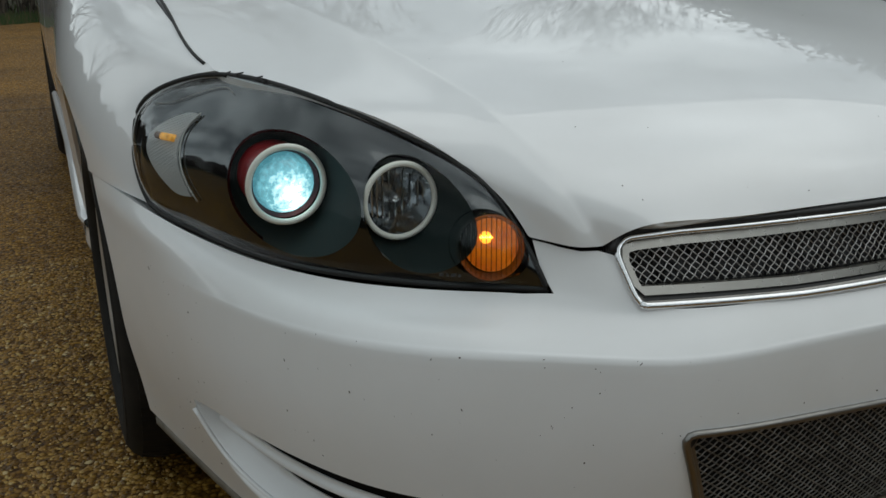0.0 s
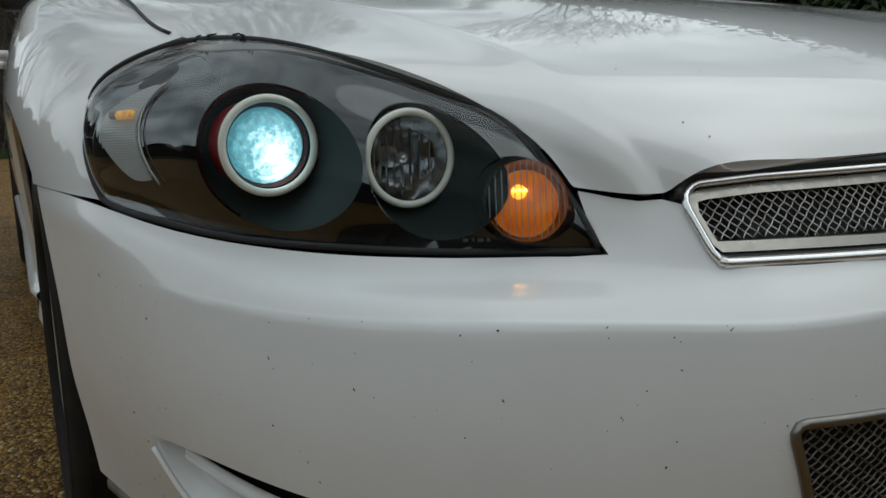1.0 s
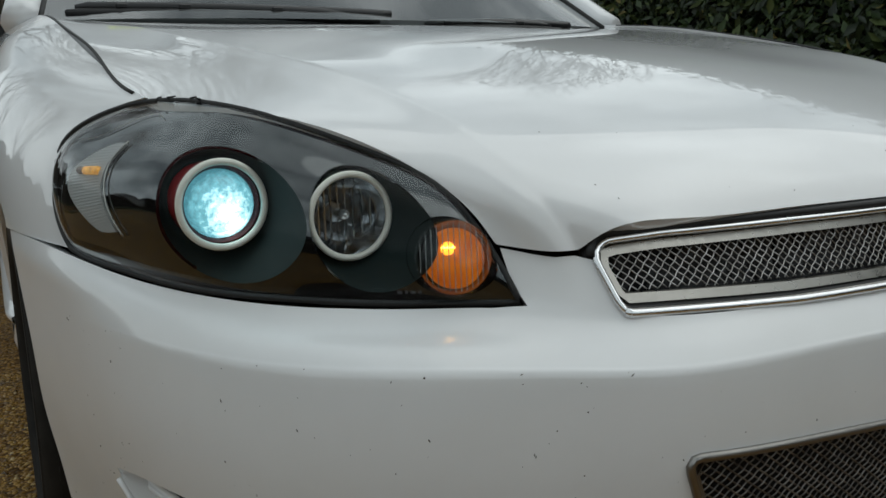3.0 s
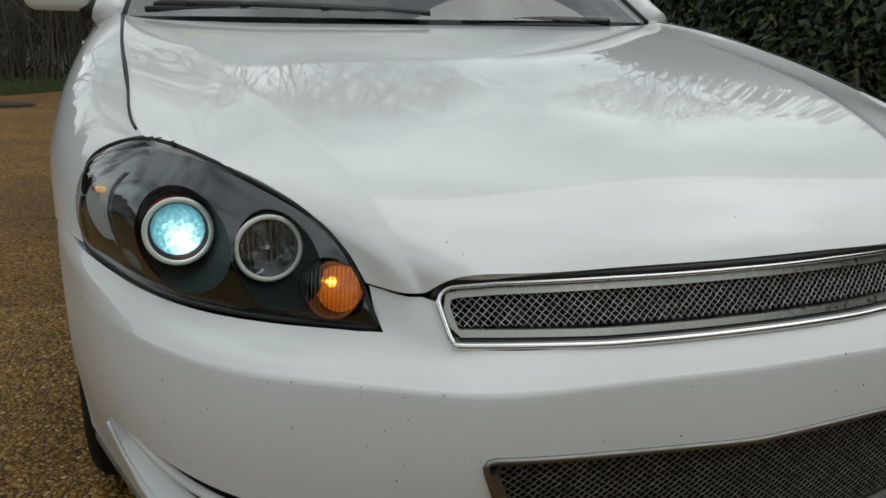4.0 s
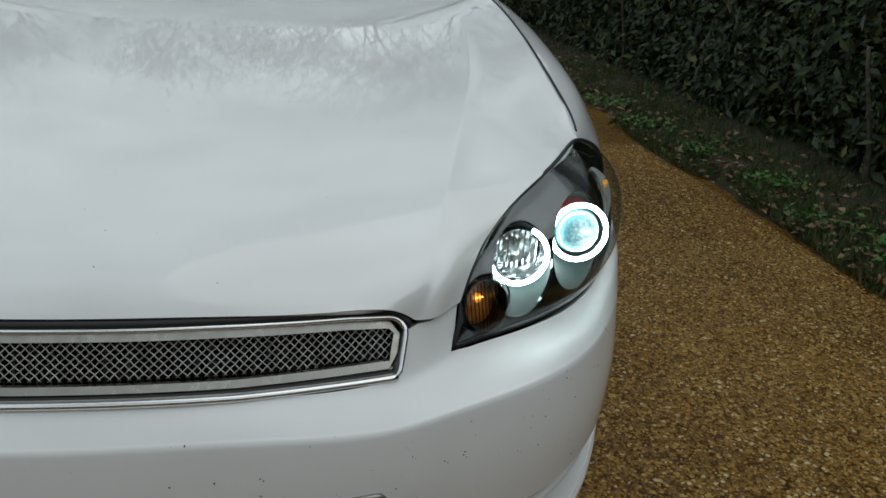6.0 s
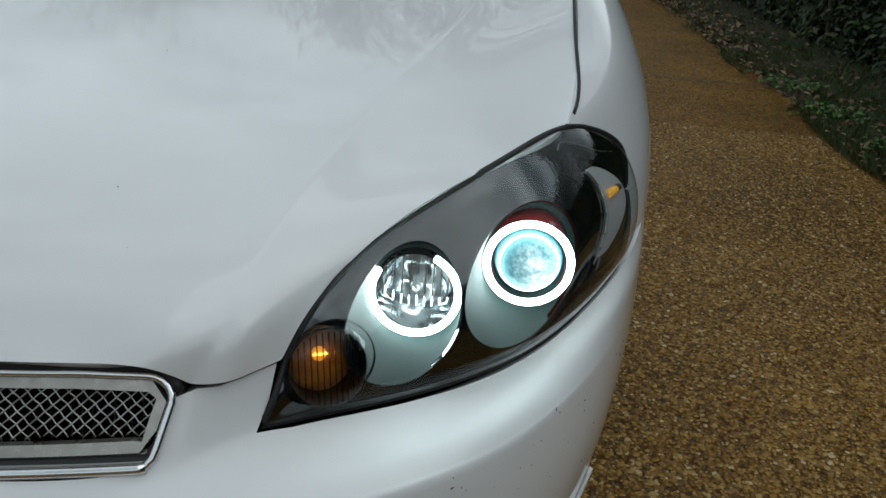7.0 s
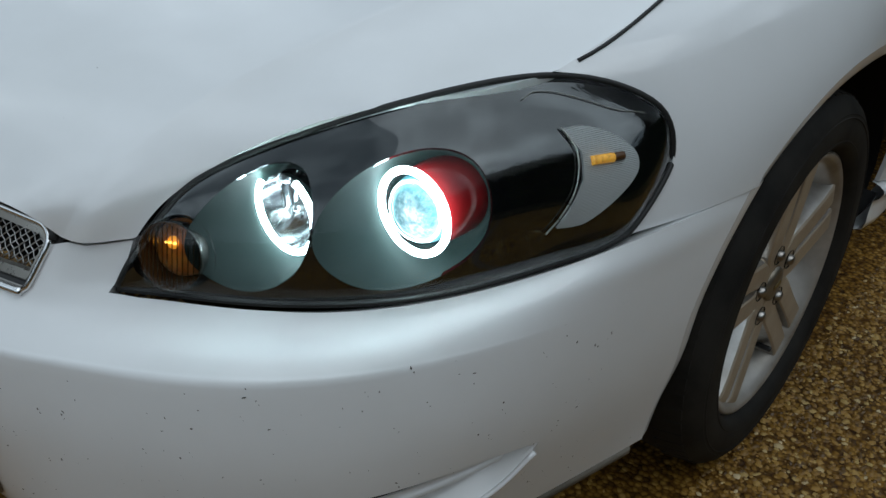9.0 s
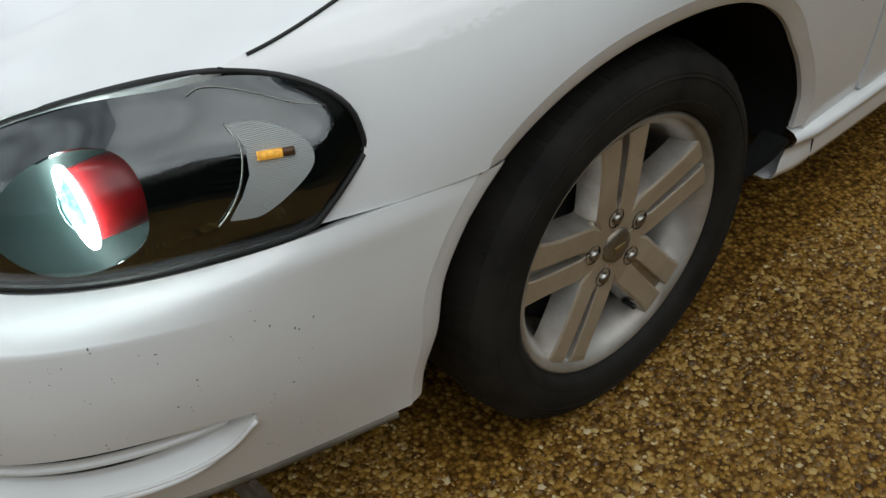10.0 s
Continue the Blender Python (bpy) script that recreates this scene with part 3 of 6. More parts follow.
# front bumper skin, from the lip upwards; each line from the middle to the wheel arch
SKIN = [
    [(0, -0.035, 0.205), (0.2, -0.03, 0.205), (0.38, -0.012, 0.207), (0.48, 0.018, 0.21), (0.6, 0.085, 0.218), (0.71, 0.195, 0.232), (0.777, 0.325, 0.252), (0.8237, 0.45, 0.27), (0.866, 0.575, 0.287)],
    [(0, -0.068, 0.265), (0.2, -0.061, 0.265), (0.38, -0.042, 0.268), (0.48, -0.016, 0.272), (0.602, 0.048, 0.282), (0.709, 0.158, 0.298), (0.781, 0.292, 0.318), (0.8317, 0.43, 0.333), (0.874, 0.582, 0.345)],
    [(0, -0.084, 0.35), (0.2, -0.077, 0.35), (0.38, -0.058, 0.352), (0.48, -0.026, 0.355), (0.603, 0.038, 0.362), (0.712, 0.142, 0.372), (0.786, 0.27, 0.388), (0.8395, 0.415, 0.4), (0.885, 0.6, 0.41)],
    [(0, -0.092, 0.45), (0.2, -0.085, 0.45), (0.38, -0.066, 0.452), (0.48, -0.028, 0.455), (0.602, 0.035, 0.456), (0.71, 0.137, 0.46), (0.786, 0.258, 0.466), (0.8415, 0.405, 0.474), (0.891, 0.609, 0.482)],
    [(0, -0.0819, 0.5438), (0.2, -0.0749, 0.5438), (0.38, -0.0563, 0.5433), (0.4788, -0.0159, 0.548), (0.5979, 0.0487, 0.5497), (0.7061, 0.1534, 0.5462), (0.7873, 0.2832, 0.5506), (0.8436, 0.4214, 0.5567), (0.8976, 0.6532, 0.5712)],
    [(0, -0.0655, 0.56), (0.2, -0.0577, 0.56), (0.384, -0.0331, 0.5612), (0.4764, 0.0069, 0.5628), (0.5944, 0.0744, 0.5661), (0.705, 0.1762, 0.5644), (0.789, 0.3033, 0.5687), (0.8441, 0.428, 0.5765), (0.8988, 0.6702, 0.59)],
    [(0, -0.052, 0.572), (0.2, -0.043, 0.572), (0.39, -0.01, 0.575), (0.474, 0.033, 0.576), (0.592, 0.098, 0.573), (0.7042, 0.198, 0.575), (0.7898, 0.325, 0.585), (0.8439, 0.436, 0.597), (0.9, 0.69, 0.61)],
    [(0, -0.044, 0.58), (0.2, -0.034, 0.58), (0.398, 0.004, 0.586), (0.476, 0.06, 0.595), (0.598, 0.135, 0.594), (0.712, 0.234, 0.598), (0.795, 0.372, 0.609), (0.8415, 0.467, 0.624), (0.901, 0.713, 0.6315)],
    [(0, -0.014, 0.64), (0.2, -0.002, 0.641), (0.408, 0.042, 0.644), (0.49, 0.097, 0.654), (0.61, 0.165, 0.655), (0.72, 0.265, 0.655), (0.8, 0.4, 0.665), (0.8455, 0.51, 0.675), (0.902, 0.745, 0.685)],
]
skin = Net([mirror_line(h) for h in SKIN], 8, (4,))

# bonnet: lines from the nose to the windscreen, from the middle to the wing seam
HOOD = [
    [(0, -0.005, 0.6715), (0, 0.008, 0.688), (0, 0.055, 0.724), (0, 0.15, 0.768), (0, 0.3, 0.814), (0, 0.46, 0.849), (0, 0.69, 0.888), (0, 0.95, 0.922), (0, 1.18, 0.946), (0, 1.33, 0.958)],
    [(0.17, 0.001, 0.6715), (0.17, 0.014, 0.686), (0.172, 0.06, 0.722), (0.176, 0.155, 0.766), (0.18, 0.305, 0.812), (0.19, 0.462, 0.847), (0.2, 0.692, 0.886), (0.21, 0.955, 0.921), (0.22, 1.19, 0.946), (0.23, 1.345, 0.958)],
    [(0.3, 0.014, 0.67), (0.303, 0.028, 0.684), (0.31, 0.072, 0.719), (0.32, 0.164, 0.763), (0.335, 0.31, 0.809), (0.355, 0.468, 0.842), (0.41, 0.698, 0.881), (0.43, 0.96, 0.917), (0.45, 1.21, 0.945), (0.455, 1.375, 0.958)],
    [(0.39, 0.03, 0.665), (0.397, 0.042, 0.682), (0.405, 0.084, 0.716), (0.42, 0.172, 0.761), (0.445, 0.309, 0.806), (0.475, 0.464, 0.841), (0.515, 0.694, 0.8795), (0.545, 0.96, 0.9155), (0.565, 1.22, 0.946), (0.57, 1.39, 0.96)],
    [(0.419, 0.044, 0.645), (0.436, 0.06, 0.68), (0.45, 0.096, 0.716), (0.47, 0.178, 0.762), (0.505, 0.306, 0.805), (0.545, 0.458, 0.841), (0.595, 0.69, 0.878), (0.635, 0.96, 0.9148), (0.66, 1.23, 0.947), (0.667, 1.41, 0.962)],
    [(0.445, 0.052, 0.645), (0.458, 0.068, 0.6798), (0.475, 0.106, 0.7138), (0.495, 0.182, 0.7557), (0.531, 0.306, 0.7982), (0.571, 0.458, 0.834), (0.621, 0.69, 0.8718), (0.661, 0.96, 0.9119), (0.695, 1.23, 0.9483), (0.7, 1.42, 0.9635)],
    [(0.463, 0.068, 0.647), (0.479, 0.088, 0.6776), (0.503, 0.126, 0.711), (0.53, 0.19, 0.75), (0.585, 0.296, 0.7895), (0.64, 0.45, 0.82), (0.69, 0.684, 0.8626), (0.72, 0.962, 0.9107), (0.73, 1.24, 0.9509), (0.733, 1.43, 0.967)],
    [(0.486, 0.09, 0.651), (0.5, 0.112, 0.682), (0.524, 0.148, 0.713), (0.566, 0.2, 0.746), (0.648, 0.291, 0.7805), (0.742, 0.446, 0.7985), (0.76, 0.668, 0.853), (0.768, 0.965, 0.913), (0.768, 1.25, 0.9565), (0.766, 1.44, 0.9735)],
]
hood_net = Net([[(-x, y, z) for x, y, z in line] for line in HOOD[:0:-1]] + HOOD, 6, (3, 11))

# wing lines, from the sill to the bonnet seam; each from the headlight to the door
WING = [
    [(0.8, 0.36, 0.22), (0.8708, 0.58, 0.22), (0.886, 0.78, 0.22), (0.885, 0.99, 0.22), (0.876, 1.2, 0.22), (0.868, 1.43, 0.22), (0.863, 1.64, 0.22)],
    [(0.815, 0.36, 0.46), (0.8863, 0.59, 0.47), (0.907, 0.78, 0.47), (0.911, 0.99, 0.47), (0.904, 1.2, 0.47), (0.894, 1.43, 0.46), (0.888, 1.64, 0.46)],
    [(0.79, 0.36, 0.607), (0.879, 0.6, 0.628), (0.910, 0.78, 0.65), (0.919, 0.99, 0.66), (0.914, 1.2, 0.65), (0.902, 1.43, 0.63), (0.895, 1.64, 0.63)],
    [(0.765, 0.38, 0.69), (0.8583, 0.6, 0.712), (0.9015, 0.79, 0.73), (0.9155, 0.99, 0.74), (0.9120, 1.2, 0.74), (0.903, 1.43, 0.74), (0.897, 1.64, 0.74)],
    [(0.745, 0.4, 0.765), (0.8170, 0.585, 0.782), (0.866, 0.78, 0.802), (0.888, 0.99, 0.825), (0.890, 1.2, 0.845), (0.886, 1.43, 0.855), (0.883, 1.64, 0.86)],
    [(0.742, 0.42, 0.79), (0.7870, 0.57, 0.812), (0.820, 0.75, 0.845), (0.8380, 0.985, 0.882), (0.8440, 1.2, 0.912), (0.8470, 1.43, 0.93), (0.8480, 1.64, 0.94)],
    [(0.744, 0.446, 0.801), (0.756, 0.560, 0.828), (0.766, 0.75, 0.869), (0.772, 0.980, 0.917), (0.772, 1.2, 0.952), (0.772, 1.43, 0.976), (0.772, 1.64, 0.99)],
]

# headlight outline: lower edge, upper edge; from the inner tip to the outer end
LAMP_LOW = [(0.474, 0.062, 0.597), (0.522, 0.093, 0.596), (0.598, 0.139, 0.597), (0.660, 0.185, 0.600), (0.710, 0.236, 0.602), (0.758, 0.308, 0.606), (0.798, 0.385, 0.614), (0.827, 0.447, 0.6225), (0.8365, 0.473, 0.6295)]
LAMP_TOP = [(0.487, 0.096, 0.648), (0.514, 0.132, 0.700), (0.556, 0.192, 0.7355), (0.626, 0.267, 0.7705), (0.680, 0.335, 0.7905), (0.740, 0.442, 0.796), (0.788, 0.504, 0.780), (0.828, 0.5415, 0.746), (0.8405, 0.5475, 0.694)]
BULGE = [0.006, 0.027, 0.038, 0.047, 0.056, 0.058, 0.044, 0.023, 0.006]
ALONG = [0, 1 / 7, 2 / 7, 3 / 7, 4 / 7, 5 / 7, 6 / 7, 0.95, 1]


def lamp_net(side):
    lo, hi = np.array(LAMP_LOW), np.array(LAMP_TOP)
    b = np.array(BULGE)[:, None]
    k = np.array(ALONG)[:, None]
    way = np.hstack([0.5 + 0.42 * k, -0.8 + 0.45 * k, 0.3 + 0 * k])
    lines = [lo + (hi - lo) * t + way * b * s for t, s in ((0, 0), (0.12, 0.5), (0.35, 0.95), (0.65, 0.92), (0.88, 0.45), (1, 0))]
    return Net([flipx(line, side) for line in lines])


# openings in the bumper skin, as (x, z) seen from ahead
def xz(pts):
    return np.array([(x, 0, z) for x, z in pts])


LOW_GRILLE = rounded([(-0.38, 0.463), (0, 0.447), (0.38, 0.463), (0.325, 0.292), (0.20, 0.268), (0, 0.262), (-0.20, 0.268), (-0.325, 0.292)], 0.016)
LOW_INNER = rounded([(-0.360, 0.4505), (0, 0.4355), (0.360, 0.4505), (0.310, 0.309), (0.193, 0.286), (0, 0.280), (-0.193, 0.286), (-0.310, 0.309)], 0.012)
# upper and lower edge of the moulded recess beside the lower grille
FOG_TOP = [(0.495, -0.019, 0.371), (0.578, 0.020, 0.375), (0.620, 0.050, 0.378), (0.672, 0.095, 0.382), (0.730, 0.165, 0.390), (0.776, 0.245, 0.3965), (0.802, 0.306, 0.398), (0.819, 0.360, 0.395)]
FOG_LOW = [(0.470, -0.028, 0.296), (0.560, 0.010, 0.287), (0.610, 0.044, 0.286), (0.665, 0.092, 0.288), (0.725, 0.172, 0.294), (0.768, 0.250, 0.308), (0.795, 0.312, 0.336), (0.816, 0.354, 0.384)]


def skin_outline():
    half = []
    top = skin.nv - 2
    # along the grille, round the horn between grille and lamp, under the lamp, down the arch, back along the lip
    half += [skin.at([(8 + t, top)])[0] for t in np.linspace(0, 1.95, 14)]
    half += [(0.4035, 0.016, 0.606), (0.409, 0.036, 0.6365), (0.425, 0.043, 0.6420), (0.445, 0.048, 0.6425), (0.462, 0.063, 0.6445), (0.482, 0.088, 0.648), (0.479, 0.075, 0.620), (0.471, 0.057, 0.594)]
    half += [(0.50, 0.074, 0.5925), (0.55, 0.105, 0.592)]
    uv = list(skin.find(half)[:])
    uv[0] = np.array((8, top))
    for t in np.linspace(4.0, 7.86, 24)[1:]:
        uv.append(np.array((8 + t, top - 0.02)))
    arch = [np.array((15.86, v)) for v in np.linspace(top - 0.05, 0, 20)]
    lip = [np.array((u, 0)) for u in np.linspace(15.86, 8, 40)]
    right = uv + arch + lip[1:]
    left = [np.array((16 - u, v)) for u, v in right][::-1]
    return np.array(right + left[1:-1])


def fog_loop(side):
    top, low = spline(FOG_TOP, 30), spline(FOG_LOW, 30)
    return skin.find(flipx(np.vstack([top, low[::-1]]), side))


bumper = panel("bumper", skin, [skin_outline(), skin.find(xz(LOW_GRILLE), (1, 0, 1)), fog_loop(1), fog_loop(-1)], 0.012, bumper_paint, car, "white painted front bumper peppered with road specks", 0.022, (0, -1, 0.1))

for s in (1, -1):
    rows = []
    for du, lift in ((0.143, 0.0002), (0.13, -0.0008), (0.07, -0.0042), (0.02, -0.0078), (0.0, -0.0105), (0.0, -0.03)):
        uv = np.array([(8 + s * (8 - du), v) for v in np.linspace(0.05, skin.nv - 2.06, 40)])
        rows.append(skin.at(uv) + skin.normal(uv, (s, -0.3, 0)) * lift)
    verts = [q for r in rows for q in r]
    mesh_object("arch_flange", verts, [(r * 40 + i, r * 40 + i + 1, (r + 1) * 40 + i + 1, (r + 1) * 40 + i) for r in range(5) for i in range(39)], bumper_paint, bumper, "white rolled arch flange", False)

dam_u = np.linspace(0.3, 15.7, 90)
dam_top = skin.at(np.stack([dam_u, 0.0 * dam_u], 1))
inward = np.stack([-dam_top[:, 0] * 0.02, 0 * dam_u + 0.008, 0 * dam_u], 1)
rows = [dam_top + inward * 0.3 + (0, 0, 0.004), dam_top - inward * 0.1 + (0, 0, -0.0015), dam_top - inward * 0.1 + (0, 0, -0.012), dam_top + inward * 0.6 + (0, 0, -0.018), dam_top + inward * 5 + (0, 0, -0.010)]
mesh_object("air_dam", [q for r in rows for q in r], [(r * 90 + i, r * 90 + i + 1, (r + 1) * 90 + i + 1, (r + 1) * 90 + i) for r in range(4) for i in range(89)], dusty_plastic, bumper, "dusty grey air dam below the bumper")

# bonnet with its rim set back 3 mm from the neighbours
hu, hv = hood_net.nu - 1, hood_net.nv - 1
# u runs along the car, v across it
hood_loop = np.array([(0.02, v) for v in np.linspace(0.06, hv - 0.06, 60)] + [(u, hv - 0.02) for u in np.linspace(0.08, hu, 60)] + [(hu, v) for v in np.linspace(hv - 0.1, 0.1, 30)] + [(u, 0.02) for u in np.linspace(hu, 0.08, 60)])
hood = panel("hood", hood_net, [hood_loop], 0.016, paint, car, "white bonnet with two raised creases", 0.016, (0, 0, 1))


def arch_points(n=40, grow=0.0):
    """The wheel arch seen from the side, from its front foot over the top to the back foot."""
    out = []
    for i in range(n + 1):
        a = math.pi - math.pi * i / n
        c, s = math.cos(a), math.sin(a)
        k = 1.0 - 0.23 * i / n
        reach = (0.435 if c < 0 else 0.421) + grow
        y, z = 0.985 + reach * math.copysign(abs(c) ** k, c), 0.300 + (0.414 + grow) * abs(s) ** k
        # the rear edge leans back, and its foot tucks in towards the tyre
        back = 0.038 * min(1.0, max(0.0, (0.56 - z) / 0.14)) - 3.4 * max(0.0, 0.38 - z) ** 2
        out.append((y + (back if c > 0 else 0.0), z))
    return out


def wing(side):
    net = Net([flipx(line, side) for line in WING])
    out = (side, 0, 0.3)
    top = [net.at([(u, net.nv - 1.02)])[0] for u in np.linspace(0.0, 6, 40)]
    rear = [net.at([(6, v)])[0] for v in np.linspace(net.nv - 1.02, 0.56, 16)]
    arch = [(side * 0.9, y, z) for y, z in arch_points(60, 0.024)][::-1]
    uv = list(net.find(top)) + list(net.find(rear))
    foot = net.find([(side * 0.9, 1.60, 0.352), (side * 0.9, 1.53, 0.345), (side * 0.9, 1.47, 0.340)], (0, 1, 1))
    uv += list(foot) + list(net.find([p for p in arch if p[2] > 0.342 and not (p[1] < 0.9 and p[2] < 0.636)], (0, 1, 1)))
    seam = [(side * 0.889, 0.682, 0.6325), (side * 0.866, 0.585, 0.6295), (side * 0.842, 0.50, 0.6275), (side * 0.836, 0.468, 0.6275)]
    uv += list(net.find(seam))
    edge = [(0.8405, 0.505, 0.660), (0.8420, 0.545, 0.690), (0.8400, 0.5535, 0.714), (0.8305, 0.5455, 0.743), (0.811, 0.526, 0.766), (0.790, 0.508, 0.782), (0.767, 0.477, 0.796)]
    uv += list(net.find([(side * x, y, z) for x, y, z in edge]))
    ob = panel("fender", net, [np.array(uv)], 0.013, paint, car, "white front wing with a flared wheel arch", 0.018, out)
    # flat flange round the arch
    rows = []
    for grow, lift in ((0.0245, 0.0002), (0.0225, -0.0008), (0.014, -0.0042), (0.005, -0.0080), (0.0, -0.0108), (-0.001, -0.019)):
        pts = [(side * 0.9, y, z) for y, z in arch_points(90, max(grow, 0.0))]
        pts = [p for p in pts if not (p[1] < 0.9 and p[2] < 0.628) and p[2] > 0.337]
        uv = net.find(pts, (0, 1, 1))
        q = net.at(uv) + net.normal(uv, out) * lift
        if grow < 0:
            q[:, 2] += grow
        rows.append(even(q, 70))
    verts = [q for r in rows for q in r]
    mesh_object("arch_flange", verts, [(r * 70 + i, r * 70 + i + 1, (r + 1) * 70 + i + 1, (r + 1) * 70 + i) for r in range(5) for i in range(69)], paint, ob, "white rolled arch flange", False)
    return ob


wings = {s: wing(s) for s in (1, -1)}
for s in (1, -1):
    edge = np.array([q for q in (hood_net.at([(u, v)])[0] for v in (0.0, hv) for u in np.linspace(0, hu, 90)) if q[0] * s > 0 and q[1] > 0.462])
    tube("seam_seal", edge + np.outer(np.interp(edge[:, 1], (0.46, 0.75, 1.0), (0.0026, 0.0022, 0.0)), (s * 0.3, 0, 1)), 0.0023, seal, car, "black seal in the bonnet seam", 8)


def arch_liner(side):
    rings = []
    for x, grow in ((0.855, 0.018), (0.80, 0.03), (0.62, 0.03)):
        rings.append([(side * x, y, z) for y, z in arch_points(30, grow)])
    verts = [p for r in rings for p in r]
    n = len(rings[0])
    faces = [(a * n + i, a * n + i + 1, (a + 1) * n + i + 1, (a + 1) * n + i) for a in range(2) for i in range(n - 1)]
    faces.append(tuple(range(2 * n, 3 * n)))
    return mesh_object("wheel_liner", verts, faces, matt_black, car, "black plastic wheel arch liner")


for s in (1, -1):
    arch_liner(s)


# ---- grilles ----
def wire_weave(opening, depth, pitch_x, pitch_z, radius, lean=0.0):
    """Two sets of slanting wires over and under each other, inside an (x, z) outline; depth(x, z) gives their y."""
    poly = np.array(opening)
    lo, hi = poly.min(0), poly.max(0)
    verts, faces = [], []
    slope = pitch_z / pitch_x
    span = (hi[1] - lo[1]) / slope
    for sign in (1, -1):
        start = lo[0] - span
        count = int((hi[0] - lo[0] + 2 * span) / pitch_x)
        for i in range(count):
            x0 = start + i * pitch_x
            steps = max(6, int((hi[1] - lo[1]) / pitch_z * 4))
            t = np.linspace(0, 1, steps + 1)
            z = lo[1] + (hi[1] - lo[1]) * t
            x = x0 + (z - lo[1]) / slope if sign > 0 else x0 + span - (z - lo[1]) / slope
            ok = inside(poly, np.stack([x, z], 1))
            if ok.sum() < 3:
                continue
            x, z = x[ok], z[ok]
            phase = (z - lo[1]) / pitch_z * 2 * math.pi + i * math.pi
            y = depth(x, z) + sign * 0.9 * radius * np.cos(phase)
            v, f = tube_data(np.stack([x, y, z], 1), radius, 5)
            faces += [tuple(k + len(verts) for k in q) for q in f]
            verts += list(v)
    return verts, faces


def skin_y(x, z):
    uv = skin.find(np.stack([x, 0 * x, z], 1), (1, 0, 1))
    return skin.at(uv)[:, 1]


def band(name, inner, outer, y_in, y_out, material, parent, label="", thick=0.010):
    """A flat closed frame between two (x, z) outlines."""
    n = 160
    a, b = even(inner, n, True), None
    o = even(outer, 900, True)
    b = np.array([o[np.argmin(((o - p) ** 2).sum(1))] for p in a])
    ya, yb = y_in(a[:, 0], a[:, 1]), y_out(b[:, 0], b[:, 1])
    verts = [(x, y, z) for (x, z), y in zip(a, ya)] + [(x, y, z) for (x, z), y in zip(b, yb)]
    verts += [(x, y + thick, z) for (x, z), y in zip(a, ya)] + [(x, y + thick, z) for (x, z), y in zip(b, yb)]
    faces = []
    for i in range(n):
        j = (i + 1) % n
        faces += [(i, j, n + j, n + i), (2 * n + i, 2 * n + j, j, i), (n + i, n + j, 3 * n + j, 3 * n + i)]
    return mesh_object(name, verts, faces, material, parent, label, False)


